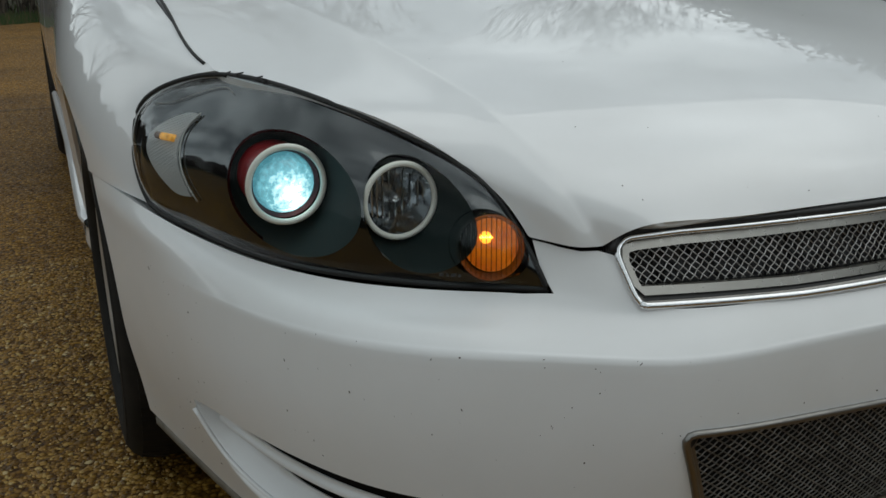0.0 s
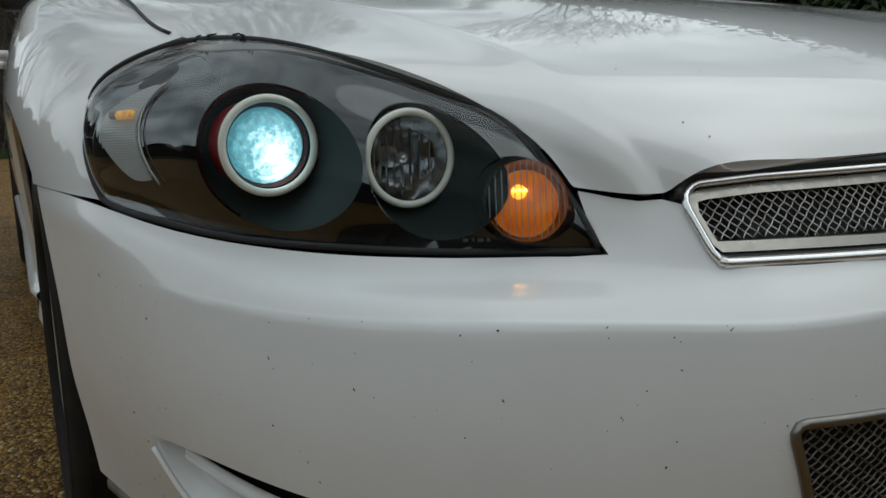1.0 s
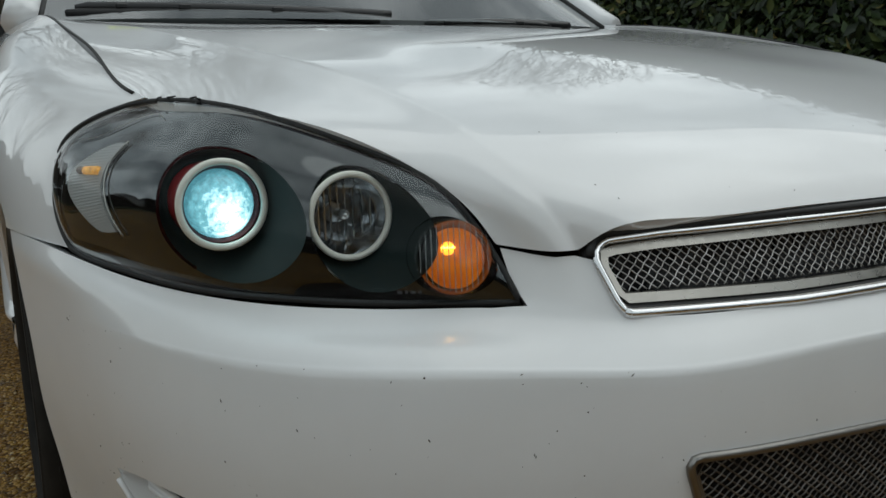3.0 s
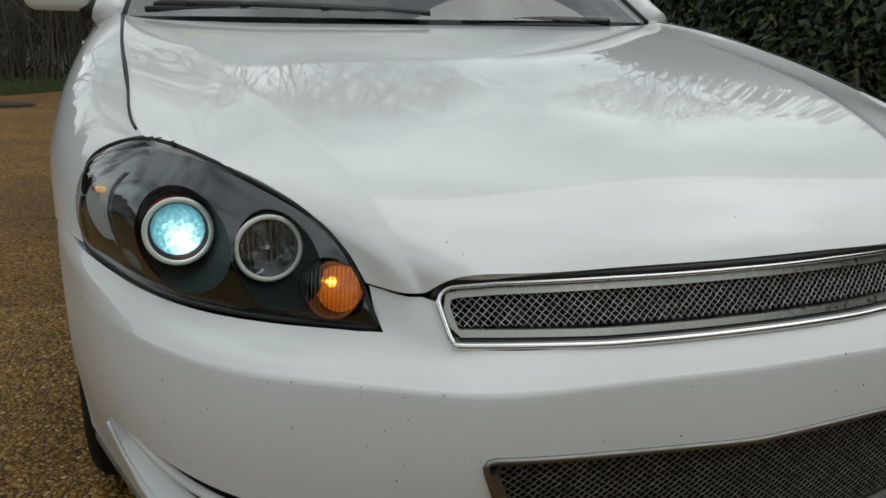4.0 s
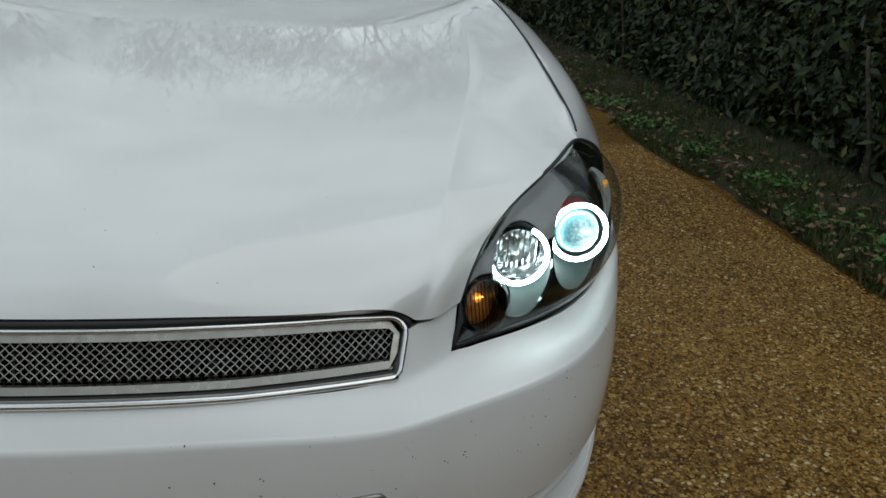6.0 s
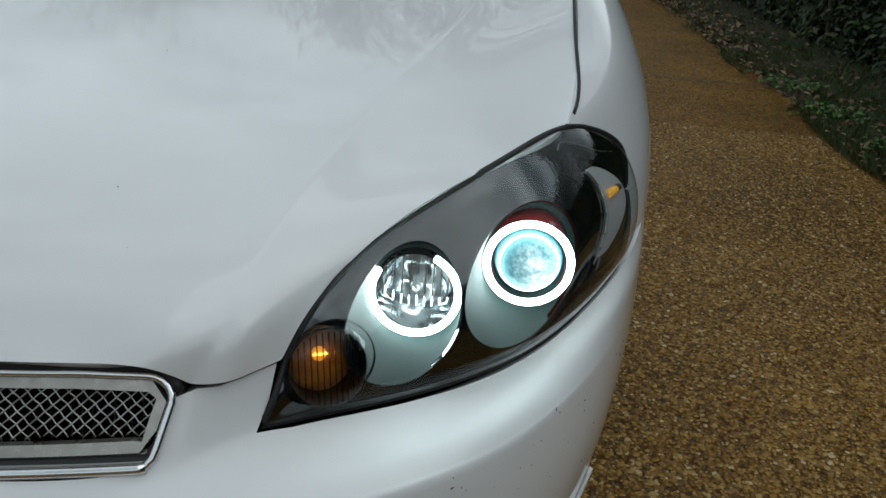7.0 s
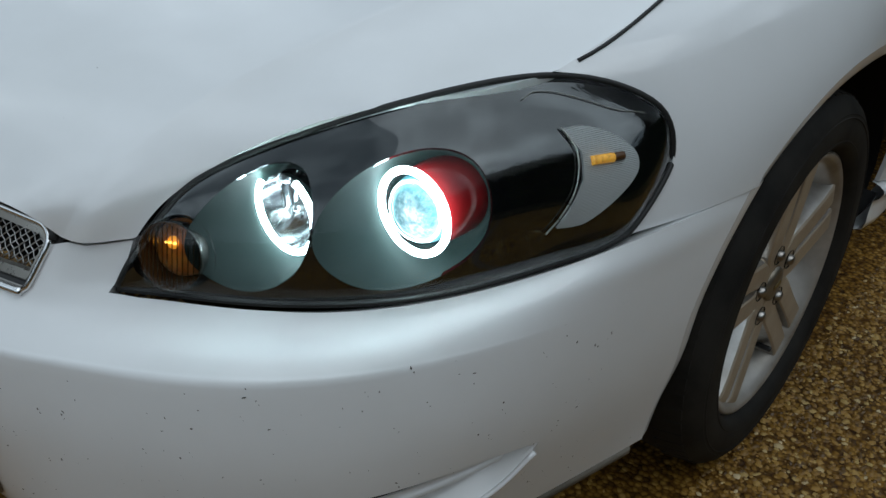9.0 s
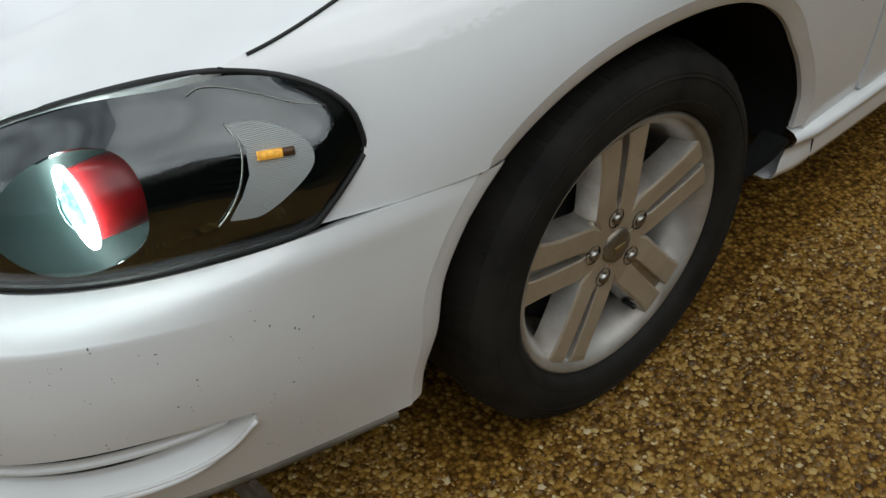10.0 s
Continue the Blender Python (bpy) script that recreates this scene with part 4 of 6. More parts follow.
def upper_grille():
    g = new("upper_grille")
    g.parent = car
    tagged(g, "chrome-framed upper grille with woven steel mesh")

    def face_y(x, z):
        t = np.clip(np.abs(x) / 0.40, 0, 1)
        return -0.043 + 0.045 * t**2 + (z - 0.585) * (0.44 + 0.22 * t**2)

    half = np.array([(0.0, 0.584), (0.2, 0.5835), (0.397, 0.5885), (0.4075, 0.639), (0.392, 0.6515), (0.33, 0.6555), (0.17, 0.6585), (0.0, 0.6595)])
    rim = rounded(np.vstack([half, (half * (-1, 1))[-2:0:-1]]), 0.008)

    def inset(d):
        p = even(rim, 400, True)
        t = np.roll(p, -2, 0) - np.roll(p, 2, 0)
        n = np.stack([-t[:, 1], t[:, 0]], 1)
        n /= np.linalg.norm(n, axis=1)[:, None]
        if ((p + n * 0.01 - p.mean(0)) ** 2).sum() > ((p - p.mean(0)) ** 2).sum():
            n = -n
        return p + n * d

    plate, hole = inset(0.0062), inset(0.0148)
    p = even(rim, 260, True)
    tube("chrome_bead", np.stack([p[:, 0], face_y(p[:, 0], p[:, 1]) - 0.001, p[:, 1]], 1), 0.0038, chrome, g, "polished chrome bead", 8, True, 1.0, (0, 1, 0))
    foot = np.array([q for q in p if q[1] < 0.5915])
    foot = foot[np.argsort(foot[:, 0])]
    tube("lower_bar", np.stack([foot[:, 0], face_y(foot[:, 0], foot[:, 1]) - 0.002, foot[:, 1] - 0.001], 1), 0.0050, chrome, g, "thick chrome lower bar", 8)
    band("inner_channel", plate, rim, lambda x, z: face_y(x, z) + 0.012, lambda x, z: face_y(x, z) + 0.002, dark_metal, g, "dark inner channel", 0.01)
    band("mesh_frame", hole, plate, lambda x, z: face_y(x, z) + 0.007, lambda x, z: face_y(x, z) + 0.007, brushed, g, "flat brushed metal mesh frame", 0.006)
    v, f = wire_weave(hole * (1.004, 1.0), lambda x, z: face_y(x, z) + 0.014, 0.0108, 0.0094, 0.00078)
    tagged(mesh_object("wire_mesh", v, f, wire_metal, g, "woven diagonal steel wire mesh"), kind="stuff")
    # rubber surround; black tube as the lip gap's shade; dark fins and sheet behind
    q = even(inset(-0.0020), 200, True)
    tube("surround_seal", np.stack([q[:, 0], face_y(q[:, 0], q[:, 1]) + 0.012, q[:, 1]], 1), 0.0065, seal, g, "black rubber surround", 8, True, 1.0, (0, 1, 0))
    # tube added to draw the dark gap between bonnet lip and chrome
    q = np.array([p for p in even(inset(-0.0065), 300, True) if p[1] > 0.640])
    q = q[np.argsort(np.arctan2(q[:, 0], q[:, 1] - 0.58))]
    tube("lip_gap_shade", np.stack([q[:, 0], face_y(q[:, 0], q[:, 1]) - 0.001, q[:, 1]], 1), 0.0046, seal, g, "black tube standing in for the shaded gap under the bonnet lip", 8)
    verts, faces = [], []
    rng = random.Random(5)
    for i in range(90):
        x = -0.39 + 0.78 * i / 89
        y = 0.035 + 0.05 * (abs(x) / 0.4) ** 2
        s = rng.uniform(-0.012, 0.012)
        b = len(verts)
        verts += [(x - 0.003, y, 0.56), (x + 0.003, y - 0.01, 0.56), (x + 0.003 + s, y - 0.01, 0.67), (x - 0.003 + s, y, 0.67)]
        faces.append((b, b + 1, b + 2, b + 3))
    mesh_object("fin_pack", verts, faces, fin_metal, g, "dusty dark fins behind the mesh", False)
    # added black sheet in place of the shaded depth behind the mesh
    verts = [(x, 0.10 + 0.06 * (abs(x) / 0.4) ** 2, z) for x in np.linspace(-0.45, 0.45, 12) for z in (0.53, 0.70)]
    mesh_object("shade_backing", verts, [(2 * i, 2 * i + 2, 2 * i + 3, 2 * i + 1) for i in range(11)], matt_black, g)


upper_grille()


def lower_grille():
    g = new("lower_grille")
    g.parent = car
    tagged(g, "trapezoid lower grille of dark woven mesh")
    o, i = LOW_GRILLE, LOW_INNER
    p = even(o, 240, True)
    y = skin_y(p[:, 0], p[:, 1])
    tube("trim_bead", np.stack([p[:, 0], y - 0.001, p[:, 1]], 1), 0.0048, dark_metal, g, "dull metal trim bead", 8, True, 1.0, (0, 1, 0))
    band("mesh_frame", i, o, lambda x, z: skin_y(x, z) + 0.012, lambda x, z: skin_y(x, z) + 0.003, dark_metal, g, "sloping dull metal frame", 0.008)
    # bright lip along the foot of the frame
    foot = np.array([q for q in even(o * (0.985, 1) + (0, 0.006), 240, True) if q[1] < 0.305])
    foot = foot[np.argsort(foot[:, 0])]
    tube("foot_trim", np.stack([foot[:, 0], skin_y(foot[:, 0], foot[:, 1]) + 0.001, foot[:, 1]], 1), 0.006, chrome, g, "bright strip along the foot", 8)
    v, f = wire_weave(i * (1.01, 1.0), lambda x, z: skin_y(x, z) + 0.015, 0.0134, 0.0098, 0.0009)
    tagged(mesh_object("wire_mesh", v, f, dark_wire, g, "dark woven wire mesh"), kind="stuff")
    # added black sheet that gives the lower opening its dark depth
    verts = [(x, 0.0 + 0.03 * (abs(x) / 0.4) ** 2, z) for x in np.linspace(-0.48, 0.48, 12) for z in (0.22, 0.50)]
    mesh_object("shade_backing", verts, [(2 * k, 2 * k + 2, 2 * k + 3, 2 * k + 1) for k in range(11)], matt_black, g)


lower_grille()


def fog_slots(side):
    g = new("fog_recess")
    g.parent = car
    tagged(g, "moulded recess with white vanes and dark slots")
    out = (side * 0.5, -1, 0.1)
    n = 44
    top, low = flipx(spline(FOG_TOP, n), side), flipx(spline(FOG_LOW, n), side)

    def line(f, off, k0=0.0, k1=1.0):
        """A line at the share f from the upper to the lower edge, set back by off."""
        k = np.linspace(k0, k1, n) * (n - 1)
        i = np.minimum(k.astype(int), n - 2)
        w = (k - i)[:, None]
        t, b = top[i] * (1 - w) + top[i + 1] * w, low[i] * (1 - w) + low[i + 1] * w
        uv = skin.find(t + (b - t) * f)
        extra = (t + (b - t) * f) - skin.at(uv) if (f < 0 or f > 1) else 0
        return skin.at(uv) + extra - skin.normal(uv, out) * np.broadcast_to(off, (n,))[:, None]

    def strip(name, rows, material, label):
        m = len(rows)
        verts = [q for r in rows for q in r]
        faces = [(r * n + i, r * n + i + 1, (r + 1) * n + i + 1, (r + 1) * n + i) for r in range(m - 1) for i in range(n - 1)]
        return mesh_object(name, verts, faces, material, g, label)

    # black sheet added as the shade seen through the slots
    strip("slot_shade", [line(-0.12, 0.03), line(0.0, 0.05), line(0.5, 0.055), line(1.0, 0.05), line(1.1, 0.03)], matt_black, "black sheet standing in for the shade behind the slots")
    # one moulding from the upper to the lower edge, pierced by two slots
    k = np.linspace(0, 1, n)
    end = np.clip(np.minimum((1 - k) / 0.05, k / 0.03), 0, 1) ** 0.7
    # the vane stops short of the outer end, in a hollow
    vane = np.clip((k - 0.885) / 0.03, 0, 1)
    share = (0.0, 0.03, 0.06, 0.29, 0.385, 0.48, 0.62, 0.77, 0.88, 0.96, 1.03, 1.08)
    depth = (0.0, 0.005, 0.008, 0.016, 0.008, 0.014, 0.022, 0.026, 0.013, 0.000, -0.005, 0.002)
    moulding = Net([line(f, (d + (0.017 - d) * vane * (0.25 < f < 0.5)) * (end if 0 < f < 0.9 else 1)) for f, d in zip(share, depth)], 1)
    u1, v1 = n - 1, len(share) - 1

    def slot(r0, r1, k0, k1, tip):
        """A long opening between two rows, narrowing to its outer tip."""
        ks = np.linspace(k0, k1, 30) * u1
        t = np.clip((ks - ks[0]) / (ks[-1] - ks[0]), 0, 1)
        mid = r0 + (r1 - r0) * 0.5
        close = np.clip((1 - t) / tip, 0.04, 1) ** 0.6
        hi, lo = mid + (r0 - mid) * close, mid + (r1 - mid) * close
        return np.vstack([np.stack([ks, hi], 1), np.stack([ks, lo], 1)[::-1]])

    outer = np.vstack([np.stack([np.linspace(0, u1, 40), 0 * np.ones(40)], 1), np.stack([np.linspace(u1, 0, 40), v1 * np.ones(40)], 1)])
    shell = panel("moulding", moulding, [outer, slot(2, 3, 0.02, 0.93, 0.06), slot(5, 7, 0.02, 0.83, 0.25)], 0.008, bumper_paint, g, "white moulding with two slots", 0.002, out)
    tube("lip_bead", line(1.0, -0.004), 0.0034, bumper_paint, g, "", 8)


for s in (1, -1):
    fog_slots(s)


# ---- headlights ----
def headlight(side, lit):
    """lit: the white halos burn; otherwise the projector does."""
    net = lamp_net(side)
    h = new("headlight")
    h.parent = car
    tagged(h, "black projector headlight with glowing white halo rings" if lit else "black projector headlight with a bright xenon beam and unlit halos")
    out = (side * 0.6, -0.8, 0.3)
    nu, nv = net.nu - 1, net.nv - 1
    edge_uv = np.array([(u, 0) for u in np.linspace(0, nu, 40)] + [(nu, v) for v in np.linspace(0, nv, 12)[1:]] + [(u, nv) for u in np.linspace(nu, 0, 40)[1:]] + [(0, v) for v in np.linspace(nv, 0, 10)[1:-1]])
    lens = sheet("lens", net, 60, 30, lens_clear, h, "clear polycarbonate lens", out)
    lens.visible_shadow = False
    rim = net.at(edge_uv)
    tube("seal_rim", rim - np.array((0, -0.003, 0)), 0.0034, seal, h, "black rubber lens seal", 6, True)
    rng = random.Random(7 + side)
    for u in () if lit else (4.3, 4.42, 4.7, 4.86):
        p = net.at([(u, nv)])[0]
        tube("seal_shred", [p + np.array((rng.uniform(-0.012, 0.012) * q, -0.002 * q, 0.001 + 0.0035 * q)) for q in np.linspace(-0.6, 1, 4)], np.linspace(0.003, 0.0008, 4), seal, h, "torn bit of black seal", 5)
    # housing: the rim drawn back and in
    mid = rim.mean(0)
    rows = [rim - np.array((0, -0.001, 0))]
    for shrink, back in ((0.97, 0.03), (0.90, 0.085), (0.74, 0.13)):
        rows.append(mid + (rim - mid) * shrink + np.array((-side * back * 0.35, back, -0.1 * back)))
    n = len(rim)
    verts = [q for r in rows for q in r]
    faces = [(r * n + i, r * n + (i + 1) % n, (r + 1) * n + (i + 1) % n, (r + 1) * n + i) for r in range(3) for i in range(n)]
    faces.append(tuple(range(3 * n, 4 * n)))
    mesh_object("housing", verts, faces, gloss_black, h, "glossy black inner housing")
    ax = (0, -1, 0.02)

    def at(x, y, z):
        return (side * x, y, z)

    def dish(name, centre, profile, material, label="", sides=48):
        return revolve(name, profile, centre, ax, material, h, label, sides)

    # bezel behind the lens, with round openings
    lift = np.array([0.002, 0.016, 0.022, 0.024, 0.024, 0.03, 0.03, 0.016, 0.004])[:, None]
    k8 = np.array(ALONG)[:, None]
    way = np.hstack([(0.5 + 0.42 * k8) * side, -0.8 + 0.45 * k8, 0.3 + 0 * k8])
    inner = Net([line - way * lift * s for line, s in zip(net.p, (0.3, 0.9, 1, 1, 0.9, 0.3))])
    inu, inv = inner.nu - 1, inner.nv - 1
    ring_uv = np.array([(u, 0.03) for u in np.linspace(0.03, inu, 50)] + [(inu, v) for v in np.linspace(0.03, inv - 0.03, 12)[1:]] + [(u, inv - 0.03) for u in np.linspace(inu, 0.03, 50)[1:]] + [(0.03, v) for v in np.linspace(inv - 0.03, 0.03, 10)[1:-1]])

    def hole(cx, cz, rx, rz, count=56):
        t = np.arange(count) * 2 * math.pi / count
        return inner.find(np.stack([side * (cx + rx * np.cos(t)), 0 * t, cz + rz * np.sin(t)], 1), (1, 0, 1))

    holes = [hole(0.7025, 0.681, 0.060, 0.068), hole(0.5885, 0.667, 0.0525, 0.0605), hole(0.5265, 0.6405, 0.0385, 0.0385)]
    panel("bezel", inner, [ring_uv] + holes, 0.008, bezel_black, h, "glossy black bezel", 0.004, out)

    def bowl(name, loop, centre, radius, back, label, closed=True):
        edge = inner.at(loop)
        c = np.array(centre)
        t = np.arctan2(edge[:, 2] - c[2], edge[:, 0] - c[0])
        foot = np.stack([c[0] + radius * np.cos(t), 0 * t + back, c[2] + radius * np.sin(t)], 1)
        rows = [edge + (foot - edge) * f + np.array((0, 1, 0)) * 0.012 * math.sin(f * math.pi) for f in np.linspace(0, 1, 8)]
        n = len(edge)
        verts = [q for r in rows for q in r]
        faces = [(r * n + i, r * n + (i + 1) % n, (r + 1) * n + (i + 1) % n, (r + 1) * n + i) for r in range(7) for i in range(n)]
        if closed:
            faces.append(tuple(range(7 * n, 8 * n)))
        mesh_object(name, verts, faces, dark_bowl, h, label)

    # projector
    pc = at(0.705, 0.281, 0.690)
    bowl("projector_bowl", holes[0], pc, 0.036, 0.325, "smoked bowl round the projector")
    dish("projector_shroud", pc, [(0.0395, 0.007), (0.041, 0.004), (0.043, -0.03), (0.043, -0.06)], red_plastic, "red projector shroud")
    dish("lens_surround", pc, [(0.0376, 0.003), (0.0402, 0.007)], dark_bowl if lit else red_dark, "dark lens surround")
    ring_mat = halo_lit if lit else halo_off
    revolve("halo_ring", [(0.0444 + 0.0038 * math.cos(a), 0.011 + 0.0038 * math.sin(a)) for a in np.linspace(0, 2 * math.pi, 13)], pc, ax, ring_mat, h, "glowing white halo ring" if lit else "unlit cream halo ring", 56)
    dish("projector_lens", pc, [(0.0, 0.0270), (0.010, 0.0260), (0.019, 0.0230), (0.027, 0.0180), (0.033, 0.0115), (0.0366, 0.004), (0.0376, -0.004)], projector_glass, "domed glass projector lens")
    dish("lens_bezel", pc, [(0.0374, 0.000), (0.0378, 0.003), (0.0384, 0.003), (0.0386, -0.025)], dark_bowl if lit else red_dark, "dark lens bezel")
    # the burner behind the dome
    if lit:
        dish("burner", pc, [(0.0, 0.0235), (0.010, 0.0225), (0.019, 0.0195), (0.027, 0.0145), (0.0325, 0.008), (0.0358, 0.001), (0.0366, -0.004)], beam_side, "xenon light in cut glass, seen off its axis")
    else:
        dish("burner", pc, [(0.0, 0.0235), (0.010, 0.0225), (0.019, 0.0195), (0.027, 0.0145), (0.0325, 0.008), (0.0358, 0.001), (0.0366, -0.004)], beam_lit, "burning xenon light in cut glass")
    # high beam
    rc = at(0.592, 0.206, 0.676)
    bowl("high_beam_bowl", holes[1], rc, 0.041, 0.222, "smoked bowl round the high beam", False)
    dish("reflector", rc, [(0.006, -0.05), (0.018, -0.044), (0.030, -0.030), (0.037, -0.014), (0.0405, 0.002)], lamp_mirror, "silvered high beam reflector")
    for k in range(9):
        x = -0.032 + 0.008 * k
        half = math.sqrt(max(0.0, 0.038**2 - x * x))
        bm = box_bm((0.0012, 0.004, 2 * half * 0.92), (rc[0] + x, rc[1] + 0.012 + 12 * (0.0016 - x * x), rc[2]))
        part("flute", bm, lamp_mirror, h)
    dish("bulb", rc, [(0.0, -0.004), (0.004, -0.006), (0.006, -0.012), (0.006, -0.03), (0.010, -0.032), (0.011, -0.046)], bulb_glass, "clear halogen bulb")
    # the high beam's lit ring is open above, towards the grille
    gap, tilt = 0.72, math.pi / 2 + 0.30
    arc = (tilt + gap, tilt + 2 * math.pi - gap) if lit else (0, 2 * math.pi)
    revolve("halo_ring", [(0.0432 + 0.0035 * math.cos(a), 0.006 + 0.0035 * math.sin(a)) for a in np.linspace(0, 2 * math.pi, 13)], rc, ax, ring_mat, h, "glowing white halo ring" if lit else "unlit cream halo ring", 48, arc)
    # flasher, set square to the lens above it
    tc = np.array(at(0.5265, 0.100, 0.6415))
    tax = Vector((side * 0.40, -0.86, 0.26)).normalized()
    e1 = Vector((0, 0, 1)).cross(tax).normalized()
    e2 = tax.cross(e1)

    def spot(a, b, c):
        return tuple(Vector(tc) + e1 * a + e2 * b + tax * c)

    def round_part(name, profile, material, label):
        return revolve(name, profile, tuple(tc), tax, material, h, label, 48)

    round_part("turn_bowl", [(0.0, -0.046), (0.018, -0.044), (0.030, -0.034), (0.0345, -0.014), (0.0362, -0.001)], flasher_mirror, "smoked flasher reflector")
    revolve("amber_cap", [(0.0, -0.0150), (0.008, -0.0155), (0.016, -0.0175), (0.0240, -0.0205), (0.0295, -0.025), (0.0312, -0.032)], spot(-0.002 * side, 0.002, 0), tax, amber if lit else amber_warm, h, "amber flasher cap", 40)
    round_part("turn_lens", [(0.0, 0.006), (0.015, 0.0055), (0.028, 0.0035), (0.0365, 0.0005), (0.0375, -0.003)], ribbed_clear, "ribbed clear flasher lens")
    round_part("turn_rim", [(0.0372, 0.0), (0.0377, 0.0015), (0.0385, 0.0015), (0.0390, -0.001)], ribbed_clear, "thin clear rim")
    frame_m = Matrix((e1, e2, tax)).transposed().to_4x4()
    for k in range(13):
        x = -0.033 + 0.0055 * k
        half = math.sqrt(max(0.0, 0.0360**2 - x * x))
        bm = box_bm((0.0012, 2 * half * 0.95, 0.0012))
        bmesh.ops.transform(bm, matrix=Matrix.Translation(spot(x, 0, 0.0035 - 5 * x * x)) @ frame_m, verts=bm.verts)
        part("rib", bm, rib_glass, h)
    revolve("turn_bulb", [(0.0, -0.0125), (0.004, -0.0130), (0.0065, -0.0148), (0.0075, -0.019), (0.007, -0.026)], spot(-0.005, 0.010, 0), tax, bulb_amber_dim if lit else bulb_amber, h, "amber flasher bulb", 24)
    for k in range(3):
        tube("filament", [spot(-0.005 + (k - 1) * 0.0048 + 0.0014 * q, 0.011 + 0.001 * math.cos(5 * q), -0.0115) for q in np.linspace(-1, 1, 9)], 0.0010, filament_dim if lit else filament, h, "lit amber light", 6)
    if not lit:
        uvt = inner.find([(-0.563, 0.08, 0.6065)], (1, 0, 1))
        tp, tn = inner.at(uvt)[0], Vector(inner.normal(uvt, out)[0])
        tx = Vector((1, -0.62, 0))
        tx = (tx - tn * tx.dot(tn)).normalized()
        ty = tn.cross(tx)
        frame_t = Matrix.Translation(Vector(tp) + tn * 0.0012) @ Matrix((tx, ty, tn)).transposed().to_4x4()
        for k, wide in enumerate((0.0046, 0.0022, 0.0052, 0.0030)):
            bm = box_bm((wide, 0.0030, 0.0003), (-0.010 + 0.0068 * k, 0, 0))
            bmesh.ops.transform(bm, matrix=frame_t, verts=bm.verts)
            part("marking_bar", bm, marking_grey, h, "unreadable grey moulded marking")
    # side marker lying on the bezel
    ring = [(0.770, 0.427, 0.750), (0.777, 0.450, 0.748), (0.792, 0.474, 0.738), (0.811, 0.494, 0.718), (0.820, 0.495, 0.704), (0.822, 0.485, 0.691), (0.818, 0.459, 0.673), (0.808, 0.431, 0.655), (0.800, 0.415, 0.652), (0.792, 0.397, 0.654), (0.798, 0.414, 0.679), (0.798, 0.428, 0.701), (0.790, 0.434, 0.726)]
    ring = spline(ring[:10], 30).tolist() + ring[10:]
    uv = inner.find(flipx(ring, side))
    panel("side_marker", inner, [uv], 0.006, marker_mat, h, "finely ribbed grey side marker", 0.003, out, 0.003)
    edge_line = inner.find(flipx(spline([(0.768, 0.426, 0.752), (0.786, 0.430, 0.728), (0.795, 0.418, 0.696), (0.793, 0.398, 0.667), (0.786, 0.385, 0.650)], 20), side))
    tube("marker_border", inner.at(edge_line) + inner.normal(edge_line, out) * 0.003, 0.0010, brushed, h, "thin bright marker border", 6)
    line = inner.find(flipx(spline([(0.797, 0.441, 0.717), (0.802, 0.455, 0.7155), (0.806, 0.467, 0.714)], 8), side))
    tube("marker_bulb", inner.at(line) + inner.normal(line, out) * 0.004, 0.0052, marker_glow, h, "small amber marker light", 8)
    line = inner.find(flipx(spline([(0.806, 0.467, 0.714), (0.808, 0.473, 0.7135), (0.810, 0.479, 0.713)], 6), side))
    tube("marker_socket", inner.at(line) + inner.normal(line, out) * 0.004, 0.0048, amber_dark, h, "dark amber bulb socket", 8)
    line = np.array([(4.79, 4.08), (4.95, 4.3), (5.54, 4.10), (6.18, 4.0), (6.6, 4.3)])
    line = spline(np.hstack([line, 0 * line[:, :1]]), 24)[:, :2]
    tube("bezel_edge", inner.at(line) + inner.normal(line, out) * 0.002, 0.0006, brushed, h, "fine bright moulding edge", 5)
    return h


dark_bowl = principled("smoked_bowl", (0.02, 0.025, 0.026), 0.6, 0.0, 0.0, 0.15)
blotch(dark_bowl, (0.016, 0.025, 0.024), (0.011, 0.018, 0.017), 12.0)
red_dark = principled("dark_red_surround", (0.12, 0.008, 0.01), 0.35)
blotch(red_dark, (0.14, 0.01, 0.012), (0.08, 0.006, 0.008), 60.0)
lamp_mirror = principled("silvered_mirror", (0.64, 0.65, 0.66), 0.10, 1.0)
blotch(lamp_mirror, 0.06, 0.2, 80.0, into="Roughness")
projector_glass = clear("projector_dome", (0.80, 0.93, 0.95), 1.6, 0.0)
bulb_glass = principled("bulb", (0.55, 0.55, 0.55), 0.1, 0.7)
blotch(bulb_glass, (0.6, 0.6, 0.6), (0.2, 0.2, 0.2), 60.0)
marker_mat = principled("marker_prisms", (0.56, 0.56, 0.55), 0.35)
marking_grey = principled("marking_grey", (0.05, 0.05, 0.052), 0.5)
amber_dark = principled("dark_amber", (0.09, 0.035, 0.008), 0.4)


def prism_lines(m):
    c = m.node_tree.nodes.new("ShaderNodeTexCoord")
    w = node(m, "ShaderNodeTexWave", Scale=190.0, Distortion=0.0)
    w.bands_direction = "Z"
    link(m, c, "Object", w, "Vector")
    b = node(m, "ShaderNodeBump", Strength=0.8, Distance=0.002)
    link(m, w, "Fac", b, "Height")
    link(m, b, "Normal", bsdf(m), "Normal")


prism_lines(marker_mat)
lamps = {-1: headlight(-1, False), 1: headlight(1, True)}


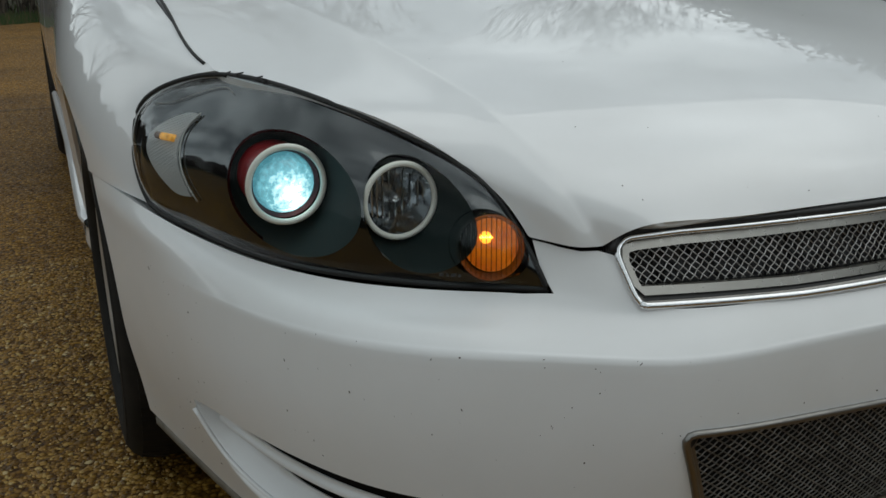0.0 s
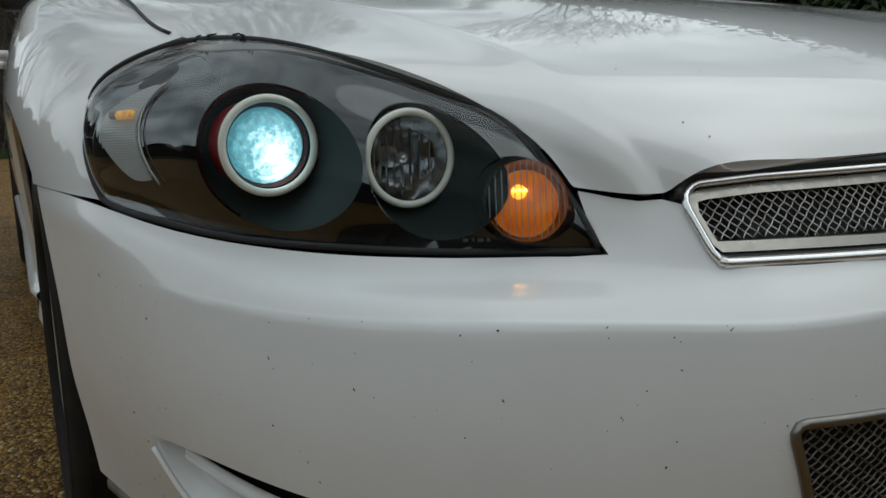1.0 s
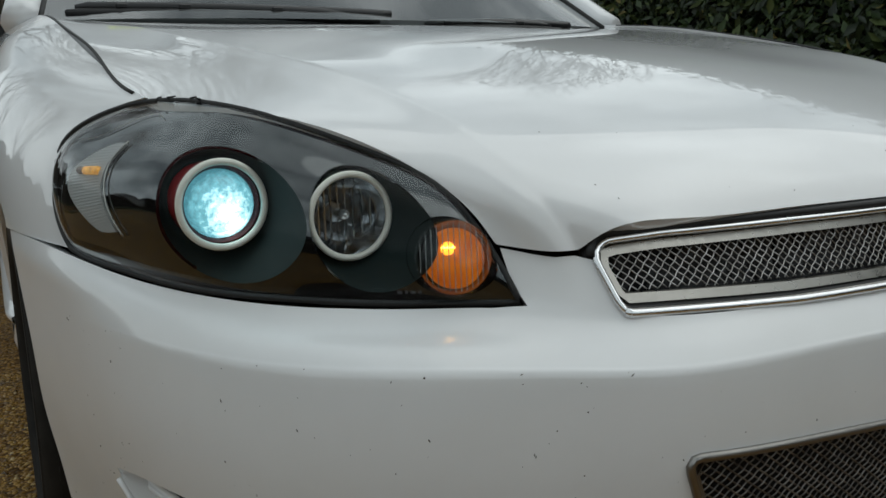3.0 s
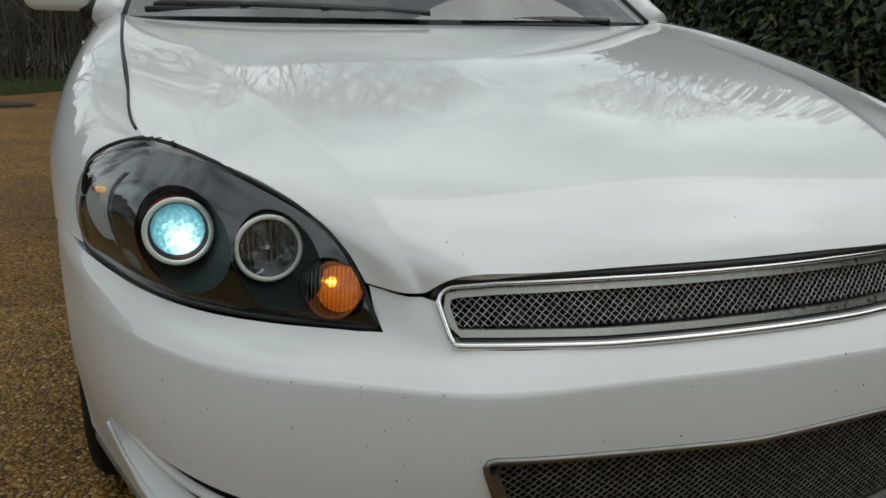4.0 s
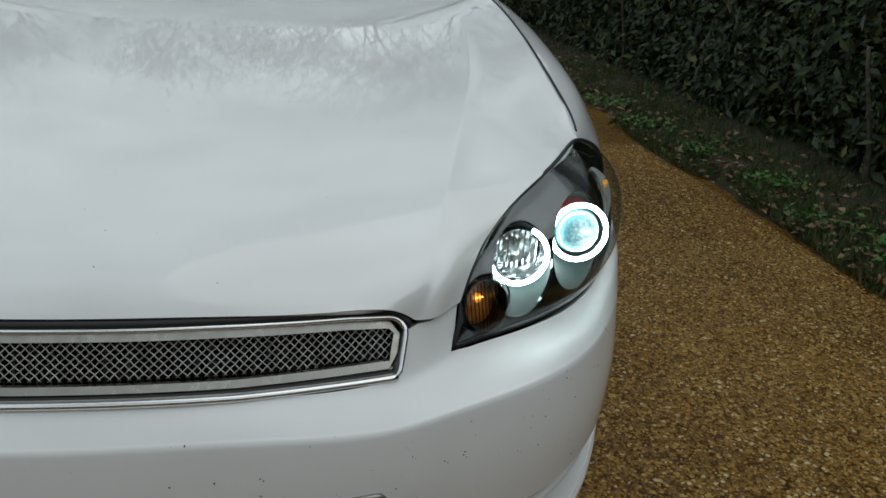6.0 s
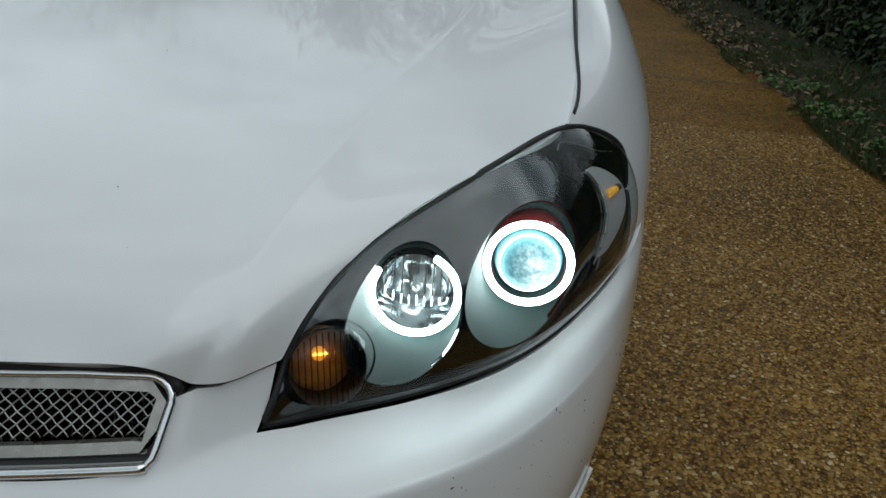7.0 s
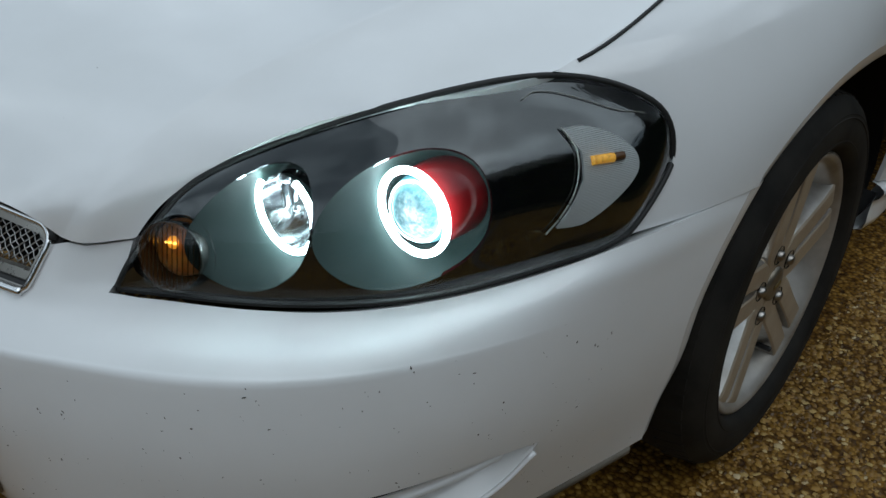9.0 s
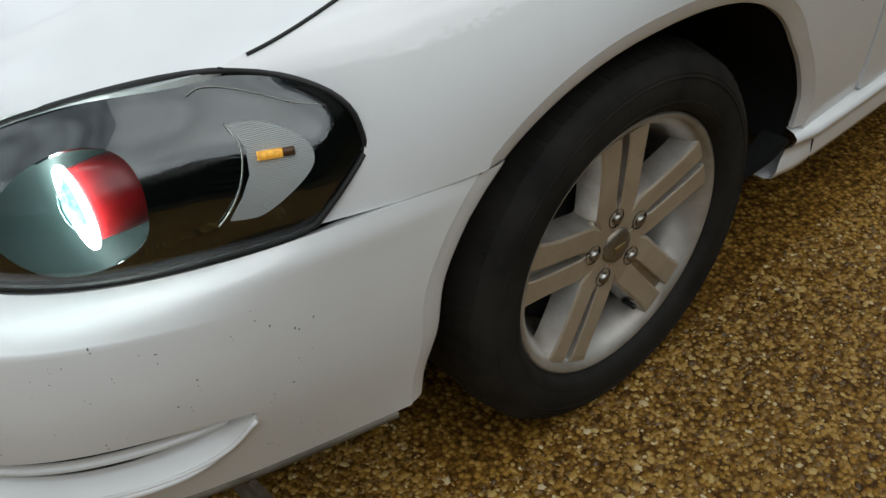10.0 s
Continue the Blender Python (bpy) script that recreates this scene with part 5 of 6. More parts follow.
# ---- wheels ----
def wheel(x, y, side):
    w = new("wheel")
    w.parent = car
    w.matrix_basis = pose(x, y, 0.326, 0, 0, 0 if side > 0 else 180)
    tagged(w, "dusty silver five-spoke alloy wheel with a black tyre")
    # in the wheel's own frame x points outwards
    R, W = 0.329, 0.113
    prof = [(0.226, -W * 0.86), (0.235, -W * 0.98), (0.27, -W), (0.305, -W * 0.93), (0.322, -W * 0.78), (R, -W * 0.5), (R, 0), (R, W * 0.5), (0.322, W * 0.78), (0.312, W * 0.90), (0.296, W * 0.985), (0.27, W), (0.248, W * 0.99), (0.238, W * 0.93), (0.231, W * 0.82), (0.228, W * 0.6)]
    tyre = revolve("tyre", prof, (0, 0, 0), (1, 0, 0), tyre_rubber, w, "black road tyre with a worn sidewall", 72)
    for r0, x0 in ((0.2955, 0.1105), (0.2890, 0.1118), (0.2520, 0.1115)):
        revolve("sidewall_rib", [(r0 - 0.0016, x0 - 0.001), (r0 - 0.0008, x0 + 0.0012), (r0 + 0.0008, x0 + 0.0010), (r0 + 0.0016, x0 - 0.002)], (0, 0, 0), (1, 0, 0), tyre_rubber, tyre, "", 72)
    # tread grooves and shoulder blocks
    verts, faces = [], []
    for k in range(64):
        a0 = 2 * math.pi * k / 64
        for s in (1, -1):
            for da in (0.0,):
                b = len(verts)
                for a, r, xx in ((a0, 0.3225, 0.80), (a0 + 0.07, 0.3225, 0.80), (a0 + 0.085, 0.3315, 0.40), (a0 + 0.015, 0.3315, 0.40)):
                    verts.append((s * xx * W, r * math.cos(a), r * math.sin(a)))
                for a, r, xx in ((a0, 0.315, 0.80), (a0 + 0.07, 0.315, 0.80), (a0 + 0.085, 0.324, 0.40), (a0 + 0.015, 0.324, 0.40)):
                    verts.append((s * xx * W, r * math.cos(a), r * math.sin(a)))
                faces += [(b, b + 1, b + 2, b + 3), (b, b + 4, b + 5, b + 1), (b + 2, b + 6, b + 7, b + 3), (b + 1, b + 5, b + 6, b + 2), (b + 3, b + 7, b + 4, b)]
    tagged(mesh_object("tread", verts, faces, tyre_rubber, tyre, "", False), kind="stuff")
    rim = revolve("rim", [(0.214, -0.09), (0.20, -0.085), (0.185, -0.05), (0.190, 0.03), (0.200, 0.062), (0.208, 0.082), (0.2175, 0.093), (0.225, 0.098), (0.2310, 0.095), (0.231, 0.085)], (0, 0, 0), (1, 0, 0), barrel_paint, w, "dusty silver rim barrel", 72)
    # brake disc, its width and black colour standing in for shade behind the spokes
    revolve("brake_drum", [(0.0, 0.022), (0.165, 0.022), (0.172, 0.012), (0.172, -0.03)], (0, 0, 0), (1, 0, 0), matt_black, w, "near-black brake disc, widened to darken the spoke windows", 40)
    # five broad spokes, each split by a groove
    for k in range(5):
        a = math.radians(20 + 72 * k)
        c, s = math.cos(a), math.sin(a)

        def put(r, t, x):
            return (x, r * c - t * s, r * s + t * c)

        for half in (1, -1):
            # radius, inner edge, outer edge, height
            rows = [(0.030, 0.000, 0.032, 0.0795), (0.072, 0.000, 0.047, 0.0805), (0.086, 0.0040, 0.0475, 0.082), (0.125, 0.0055, 0.0475, 0.0855), (0.170, 0.0065, 0.049, 0.089), (0.200, 0.0070, 0.052, 0.0905), (0.211, 0.0070, 0.056, 0.0890)]
            verts, faces = [], []
            for r, i, o, x in rows:
                verts += [put(r, half * i, x - 0.013), put(r, half * (i + 0.0015), x - 0.002), put(r, half * (i + 0.004), x), put(r, half * (o - 0.004), x), put(r, half * o, x - 0.003), put(r, half * (o + 0.010), x - 0.040), put(r, half * i, x - 0.040)]
            m = 7
            for q in range(len(rows) - 1):
                faces += [(q * m + e, q * m + (e + 1) % m, (q + 1) * m + (e + 1) % m, (q + 1) * m + e) for e in range(m)]
            spoke = mesh_object("spoke", verts, faces, rim_paint, w, "", False)
            spoke.data.materials.append(rim_bright)
            for q, f in enumerate(spoke.data.polygons):
                f.material_index = 1 if q % m in (0, 4) else 0
        # bright bottom of the groove
        g = [put(0.080, -0.006, 0.0705), put(0.080, 0.006, 0.0705), put(0.205, 0.0085, 0.0785), put(0.205, -0.0085, 0.0785)]
        mesh_object("spoke_groove", g, [(0, 1, 2, 3)], rim_bright, w, "", False)
        b = math.radians(24 + 72 * k)
        ly, lz = 0.0575 * math.cos(b), 0.0575 * math.sin(b)
        # black ring paints the shade of a lug pocket that the hub lacks
        revolve("lug_recess_shade", [(0.0170, 0.0820), (0.0155, 0.0790), (0.0140, 0.0790)], (0, ly, lz), (1, 0, 0), matt_black, w, "", 14)
        revolve("lug_nut", [(0.0, 0.090), (0.006, 0.0892), (0.0090, 0.086), (0.0100, 0.080), (0.0100, 0.060)], (0, ly, lz), (1, 0, 0), lug_metal, w, "dull steel lug nut", 6)
    revolve("hub", [(0.0, 0.0785), (0.036, 0.0785), (0.040, 0.077), (0.062, 0.077), (0.078, 0.0755), (0.083, 0.071), (0.085, 0.03)], (0, 0, 0), (1, 0, 0), rim_paint, w, "silver wheel hub", 40)
    revolve("centre_cap", [(0.0, 0.0875), (0.022, 0.0868), (0.029, 0.0845), (0.0315, 0.078)], (0, 0, 0), (1, 0, 0), cap_mat, w, "dull silver centre cap", 32)
    part("cap_emblem", box_bm((0.002, 0.026, 0.009), (0.0880, 0, 0), 0.0008, 1), emblem_mat, w, "small dull gold emblem")
    part("valve_stem", box_bm((0.03, 0.009, 0.009), (0.075, 0.172 * math.cos(-1.25), 0.172 * math.sin(-1.25)), 0.003, 2), black_plastic, w, "black valve stem")
    return w


lug_metal = principled("lug_steel", (0.42, 0.40, 0.37), 0.35, 1.0)
blotch(lug_metal, (0.48, 0.46, 0.43), (0.25, 0.22, 0.19), 60.0)
cap_mat = principled("centre_cap_metal", (0.30, 0.27, 0.22), 0.4, 0.8)
blotch(cap_mat, (0.34, 0.31, 0.26), (0.2, 0.17, 0.13), 20.0)
emblem_mat = principled("dull_gold", (0.35, 0.27, 0.12), 0.45, 0.8)
blotch(emblem_mat, (0.38, 0.3, 0.14), (0.25, 0.19, 0.09), 50.0)
for s in (1, -1):
    wheel(s * 0.775, 0.985, s)
    wheel(s * 0.775, 3.79, s)


# ---- rest of the body ----
def side_body(side):
    """Doors and rear quarter as one design surface, cut into panels."""
    ys = [1.645, 2.10, 2.65, 3.2, 3.8, 4.5, 5.0]
    levels = [(0.22, [0.893, 0.89, 0.89, 0.89, 0.885, 0.86, 0.74]), (0.46, [0.904, 0.91, 0.91, 0.91, 0.905, 0.88, 0.78]), (0.63, [0.910, 0.918, 0.92, 0.92, 0.915, 0.885, 0.79]), (0.74, [0.906, 0.912, 0.914, 0.914, 0.912, 0.88, 0.785]), (0.86, [0.890, 0.897, 0.90, 0.90, 0.897, 0.862, 0.77]), (0.945, [0.852, 0.858, 0.862, 0.862, 0.858, 0.82, 0.73]), (0.995, [0.775, 0.78, 0.785, 0.785, 0.78, 0.74, 0.66])]
    net = Net([[(side * (x - (0.015 if y < 1.7 else 0.025)), y, z) for x, y in zip(xs, ys)] for z, xs in levels])
    cuts = [("front_door", 1.652, 2.64), ("rear_door", 2.648, 3.42), ("rear_quarter", 3.428, 4.99)]
    for name, y0, y1 in cuts:
        foot = 0.354 if "door" in name else 0.28
        ring = [(0, y, foot) for y in np.linspace(y0, y1, 20)] + [(0, y1, z) for z in np.linspace(foot, 0.99, 14)] + [(0, y, 0.99) for y in np.linspace(y1, y0, 20)] + [(0, y0, z) for z in np.linspace(0.99, foot, 14)]
        uv = net.find(ring, (0, 1, 1))
        loops = [uv]
        if name == "rear_quarter":
            arch = [(0, 3.79 + 0.385 * math.cos(a), 0.33 + 0.365 * math.sin(a)) for a in np.linspace(0, 2 * math.pi, 40)[:-1]]
            arch = [(x, y, max(z, 0.292)) for x, y, z in arch]
            loops.append(net.find(arch, (0, 1, 1)))
        ob = panel(name, net, loops, 0.04, paint, car, "white " + name.replace("_", " ") + " panel", 0.015, (side, 0, 0.2))
        if "door" in name:
            hy = y1 - 0.19
            p = net.at(net.find([(0, hy, 0.868)], (0, 1, 1)))[0]
            tube("door_handle", spline([p + np.array((side * 0.004, -0.10, 0)), p + np.array((side * 0.036, -0.075, 0.002)), p + np.array((side * 0.04, 0.06, 0.002)), p + np.array((side * 0.004, 0.095, 0))], 14), 0.012, paint, ob, "white pull handle", 8)
    # sill: a skirt with a ridge along its top and a front end that sweeps under the arch
    prof = [(0.872, 0.350), (0.889, 0.3445), (0.8995, 0.338), (0.9010, 0.332), (0.8965, 0.324), (0.8870, 0.317), (0.8870, 0.300), (0.8900, 0.278), (0.887, 0.266), (0.872, 0.260), (0.832, 0.258)]
    n = 40
    rows = []
    for x, z in prof:
        y0 = 1.395 + 0.045 * min(1.0, max(0.0, (z - 0.266) / 0.078))
        rows.append([(side * (x - 0.010 * max(0.0, 1 - (y - y0) / 0.06) - 0.012 * min(1.0, max(0.0, (y - 1.6) / 0.8))), y, z + 0.012 * max(0.0, (y - 1.45) / 2)) for y in y0 + (3.42 - y0) * np.linspace(0, 1, n) ** 1.6])
    verts = [q for r in rows for q in r]
    faces = [(r * n + i, r * n + i + 1, (r + 1) * n + i + 1, (r + 1) * n + i) for r in range(len(prof) - 1) for i in range(n - 1)]
    sill = mesh_object("sill", verts, faces, paint, car, "white sill skirt below the doors")
    part("sill_joint", box_bm((0.006, 0.0025, 0.046), (side * 0.8865, 1.500, 0.288)), seal, sill, "thin dark joint")
    # black flap between the arch and the sill
    top = [(0.880, 1.428, 0.334), (0.872, 1.406, 0.308), (0.858, 1.384, 0.284), (0.840, 1.362, 0.262)]
    flap = [[(side * x, y - 0.012, z + 0.002) for x, y, z in top], [(side * (x + 0.001), y, z) for x, y, z in top], [(side * (x - 0.06), y + 0.01, z - 0.004) for x, y, z in top]]
    sheet("mud_flap", Net(flap), 16, 9, matt_black, car, "black plastic flap behind the wheel", (side, 0, -0.3))


for s in (1, -1):
    side_body(s)

# small dark emblem on the wing behind the wheel
part("wing_emblem", box_bm((0.003, 0.055, 0.016), (0.8945, 1.57, 0.575), 0.001, 1), chrome, car, "small chrome badge on the wing")

# cabin glass and roof; rows from the base upwards, across the car
GLASS_LOW = [(0, 1.365, 0.972), (0.32, 1.392, 0.973), (0.60, 1.445, 0.972), (0.765, 1.500, 0.970)]
GLASS_MID = [(0, 1.80, 1.225), (0.30, 1.812, 1.222), (0.54, 1.845, 1.212), (0.69, 1.89, 1.20)]
GLASS_TOP = [(0, 2.17, 1.415), (0.27, 2.18, 1.41), (0.48, 2.205, 1.40), (0.60, 2.24, 1.385)]
screen_net = Net([mirror_line(h) for h in (GLASS_LOW, GLASS_MID, GLASS_TOP)])
windscreen = sheet("windscreen", screen_net, 40, 24, windscreen_glass, car, "curved windscreen reflecting the cloudy sky", (0, -1, 1))
windscreen.visible_shadow = False
roof_net = Net([mirror_line(h) for h in (GLASS_TOP, [(0, 2.6, 1.475), (0.25, 2.6, 1.47), (0.48, 2.6, 1.455), (0.61, 2.6, 1.425)], [(0, 3.1, 1.47), (0.25, 3.1, 1.465), (0.48, 3.1, 1.45), (0.60, 3.1, 1.42)], [(0, 3.55, 1.40), (0.25, 3.55, 1.395), (0.44, 3.54, 1.385), (0.55, 3.52, 1.365)])])
sheet("roof", roof_net, 40, 30, paint, car, "white roof", (0, 0, 1))
rear_net = Net([mirror_line(h) for h in ([(0, 3.55, 1.40), (0.25, 3.55, 1.395), (0.44, 3.54, 1.385), (0.55, 3.52, 1.365)], [(0, 3.95, 1.22), (0.28, 3.94, 1.215), (0.5, 3.92, 1.205), (0.62, 3.9, 1.19)], [(0, 4.25, 1.05), (0.3, 4.24, 1.048), (0.55, 4.21, 1.04), (0.69, 4.18, 1.03)])])
sheet("rear_window", rear_net, 30, 16, side_glass, car, "dark rear window", (0, 1, 1))
trunk_net = Net([mirror_line(h) for h in ([(0, 4.25, 1.05), (0.3, 4.24, 1.048), (0.55, 4.21, 1.04), (0.70, 4.18, 1.03)], [(0, 4.7, 1.06), (0.3, 4.69, 1.058), (0.55, 4.66, 1.04), (0.68, 4.6, 1.0)], [(0, 4.98, 1.04), (0.3, 4.97, 1.035), (0.55, 4.93, 1.01), (0.67, 4.9, 0.97)], [(0, 5.05, 0.80), (0.3, 5.04, 0.80), (0.6, 5.0, 0.80), (0.74, 4.97, 0.80)], [(0, 5.09, 0.5), (0.3, 5.08, 0.5), (0.6, 5.04, 0.5), (0.77, 4.98, 0.5)], [(0, 5.05, 0.22), (0.3, 5.04, 0.22), (0.6, 5.0, 0.22), (0.74, 4.96, 0.22)])])
sheet("trunk", trunk_net, 30, 40, paint, car, "white boot and rear bumper", (0, 1, 1))
for s in (1, -1):
    a, b, c = np.array(GLASS_LOW)[-1], np.array(GLASS_MID)[-1], np.array(GLASS_TOP)[-1]
    line = spline([a * (s, 1, 1) + (s * 0.042, 0.015, -0.005), b * (s, 1, 1) + (s * 0.025, 0.01, 0), c * (s, 1, 1) + (s * 0.02, 0.02, 0)], 20)
    tube("a_pillar", line, 0.040, paint, car, "white windscreen pillar", 10)
    tube("pillar_seal", line - np.array((s * 0.038, 0.014, -0.004)), 0.007, seal, car, "", 6)
    belt = [(s * 0.80, y, 0.995) for y in (1.66, 2.2, 2.8, 3.4, 4.1)]
    head = [(s * 0.79, 1.62, 1.02), (s * 0.64, 2.25, 1.38), (s * 0.63, 2.8, 1.42), (s * 0.62, 3.3, 1.40), (s * 0.66, 4.05, 1.10)]
    sheet("side_window", Net([belt, head]), 30, 6, side_glass, car, "dark tinted side windows", (s, 0, 0.3))
    tube("roof_rail", spline(head, 30), 0.022, paint, car, "white window frame", 8)
    tube("belt_seal", belt, 0.008, seal, car, "", 6)

# cowl, wipers, dashboard
cowl = Net([mirror_line([(0, 1.325, 0.948), (0.25, 1.342, 0.948), (0.50, 1.378, 0.949), (0.77, 1.445, 0.955)]), mirror_line([(0, 1.36, 0.955), (0.30, 1.40, 0.957), (0.58, 1.46, 0.958), (0.79, 1.535, 0.962)]), mirror_line([(0, 1.42, 0.978), (0.30, 1.45, 0.978), (0.58, 1.50, 0.978), (0.80, 1.58, 0.98)])])
sheet("cowl", cowl, 40, 8, black_plastic, car, "black plastic cowl below the windscreen", (0, -1, 1))


def wiper(tip, pivot):
    w = new("wiper")
    w.parent = car
    tagged(w, "black windscreen wiper")
    tip, pivot = np.array(tip), np.array(pivot)

    def along(t0, t1, off, n=24):
        return [tip + (pivot - tip) * t + np.array(off) + np.array((0, -0.010, 0.006)) * math.sin(math.pi * t) for t in np.linspace(t0, t1, n)]

    tube("blade", along(0, 0.95, (0, 0, 0)), np.r_[0.007, np.full(22, 0.010), 0.005], seal, w, "rubber wiper blade", 8)
    tube("spine", along(0.03, 0.86, (0, 0.014, 0.014)), np.r_[0.005, np.full(20, 0.012), 0.010, 0.007, 0.004], black_plastic, w, "black blade carrier", 8)
    tube("arm", along(0.18, 1.0, (0, 0.020, 0.018)), np.linspace(0.008, 0.012, 24), black_plastic, w, "black wiper arm", 8)
    for t in (0.16, 0.34, 0.62):
        p = along(t, t + 0.05, (0, 0.007, 0.016), 2)[0]
        part("yoke", box_bm((0.030, 0.014, 0.014), tuple(p), 0.004, 1), black_plastic, w)


wiper((-0.715, 1.510, 0.988), (0.02, 1.375, 0.968))
wiper((0.10, 1.385, 0.951), (0.60, 1.430, 0.953))
dash = Net([mirror_line([(0, 1.44, 0.955), (0.35, 1.47, 0.955), (0.66, 1.56, 0.955)]), mirror_line([(0, 1.80, 0.985), (0.35, 1.80, 0.985), (0.70, 1.82, 0.985)]), mirror_line([(0, 2.05, 0.97), (0.35, 2.05, 0.97), (0.74, 2.05, 0.97)]), mirror_line([(0, 2.12, 0.75), (0.35, 2.12, 0.75), (0.74, 2.12, 0.75)])])
sheet("dashboard", dash, 20, 16, dash_plastic, car, "dark grey dashboard", (0, -1, 1))
part("cabin_back", box_bm((1.36, 0.2, 0.75), (0, 2.75, 0.85), 0.06, 3), dash_plastic, car, "dark seats in the cabin")
# sticker on the glass, with unreadable rows
uvs = screen_net.find([(-0.578, 1.582, 1.050)])
sp, sn = screen_net.at(uvs)[0], screen_net.normal(uvs, (0, -1, 1))[0]
stick = new("sticker")
stick.parent = car
tagged(stick, "yellow-green square sticker inside the windscreen")
zaxis = Vector(sn)
xaxis = Vector((1, -0.25, 0)).cross(zaxis).cross(zaxis) * -1
xaxis.normalize()
yaxis = zaxis.cross(xaxis)
mat = Matrix((xaxis, yaxis, zaxis)).transposed().to_4x4()
stick.matrix_basis = Matrix.Translation(Vector(sp) + zaxis * 0.0015) @ mat
part("sheet", box_bm((0.076, 0.058, 0.0008)), sticker_mat, stick, "yellow-green paper")
for bx, by, bw in ((0.0, 0.012, 0.052), (-0.006, -0.002, 0.038), (0.002, -0.016, 0.046)):
    part("print_bar", box_bm((bw, 0.006, 0.0004), (bx, by, 0.0007)), sticker_ink, stick, "unreadable dark print")

# door mirrors
for s in (1, -1):
    m = new("door_mirror")
    m.parent = car
    tagged(m, "white door mirror on a black stalk")
    bm = box_bm((0.190, 0.10, 0.120), (s * 0.953, 1.95, 1.040), 0.038, 5)
    for v in bm.verts:
        v.co.z += 0.06 * (abs(v.co.x) - 0.953) * 0.2
        v.co.y += 0.25 * (abs(v.co.x) - 0.953)
    part("shell", bm, paint, m, "white painted shell", True)
    part("stalk", box_bm((0.10, 0.07, 0.060), (s * 0.845, 1.93, 0.985), 0.018, 3), black_plastic, m, "black plastic stalk", True)
    part("glass", box_bm((0.15, 0.006, 0.09), (s * 0.953, 2.003, 1.04), 0.002, 1), chrome, m, "mirror glass")

# underside
part("underbody", box_bm((1.5, 4.3, 0.12), (0, 2.75, 0.27), 0.03, 2), matt_black, car, "black underbody")
part("engine_block", box_bm((1.10, 0.9, 0.30), (0, 0.75, 0.45), 0.05, 2), matt_black, car, "dark engine bay")


# specks thrown up on the bumper and bonnet
def specks():
    rng = random.Random(11)
    verts, faces = [], []

    def dab(p, n, r):
        n = Vector(n)
        a = n.orthogonal().normalized()
        b = n.cross(a)
        k = len(verts)
        m = rng.randint(5, 7)
        stretch, turn = rng.uniform(0.8, 1.9), rng.uniform(0, 6.28)
        for i in range(m):
            t = 2 * math.pi * i / m
            rr = r * rng.uniform(0.55, 1.2)
            u, w = math.cos(t) * rr * stretch, math.sin(t) * rr / stretch
            u, w = u * math.cos(turn) - w * math.sin(turn), u * math.sin(turn) + w * math.cos(turn)
            verts.append(Vector(p) + n * 0.0005 + a * u + b * w)
        verts.append(Vector(p) + n * (0.0005 + r * 0.5))
        for i in range(m):
            faces.append((k + i, k + (i + 1) % m, k + m))

    uv = np.array([(8 + (1 if rng.random() > 0.42 else -1) * rng.uniform(0, 7.2), rng.uniform(0.5, 4.15)) for _ in range(460)])
    p, n = skin.at(uv), skin.normal(uv, (0, -1, 0.1))
    fog = np.vstack([np.array(FOG_TOP), np.array(FOG_LOW)[::-1]])[:, (0, 2)]
    for q, m in zip(p, n):
        pt = np.array([[q[0], q[2]]])
        if inside(np.array(LOW_GRILLE), pt)[0] or inside(fog, np.abs(pt))[0]:
            continue
        size = rng.choice((0.0004, 0.0005, 0.0006, 0.0008, 0.0010, 0.0014))
        dab(q, m, size)
        if rng.random() < 0.25:
            dab(q + np.array((0.004, 0, -0.003)), m, size * 0.7)
    uv = np.array([(rng.uniform(0.6, 5), rng.uniform(2, 10)) for _ in range(24)])
    for q, m in zip(hood_net.at(uv), hood_net.normal(uv, (0, 0, 1))):
        dab(q, m, rng.choice((0.0005, 0.0007, 0.001)))
    tagged(mesh_object("road_specks", verts, faces, speck_dirt, car, "dark specks of road dirt"), kind="stuff")


specks()


# ---- hedge, verge, woods ----
def scatter_quads(name, centres, normals, sizes, material, parent, label, aspect=0.55, fold=0.25, seed=1):
    """Many small folded leaves as one mesh."""
    rng = np.random.RandomState(seed)
    n = len(centres)
    nrm = normals / (np.linalg.norm(normals, axis=1)[:, None] + 1e-9)
    rnd = rng.normal(size=(n, 3))
    a = np.cross(nrm, rnd)
    a /= np.linalg.norm(a, axis=1)[:, None] + 1e-9
    b = np.cross(nrm, a)
    s = sizes[:, None]
    p0, p2 = centres - a * s, centres + a * s
    p1 = centres + b * s * aspect + nrm * s * fold
    p3 = centres - b * s * aspect + nrm * s * fold
    v = np.stack([p0, p1, p2, p3], 1).reshape(-1, 3)
    i = np.arange(n)[:, None] * 4
    f = np.concatenate([i + [0, 1, 2], i + [0, 2, 3]], 1).reshape(-1, 3)
    me = bpy.data.meshes.new(name)
    me.vertices.add(len(v))
    me.vertices.foreach_set("co", v.ravel())
    me.loops.add(len(f) * 3)
    me.loops.foreach_set("vertex_index", f.ravel().astype(np.int32))
    me.polygons.add(len(f))
    me.polygons.foreach_set("loop_start", np.arange(0, len(f) * 3, 3, dtype=np.int32))
    me.materials.append(material)
    me.update(calc_edges=True)
    me.validate()
    ob = new(name, me)
    if parent is not None:
        ob.parent = parent
    tagged(ob, label, kind="stuff")
    return ob


HEDGE_TOP = 2.35
bark_dark = principled("hedge_bark", (0.10, 0.085, 0.06), 0.9)
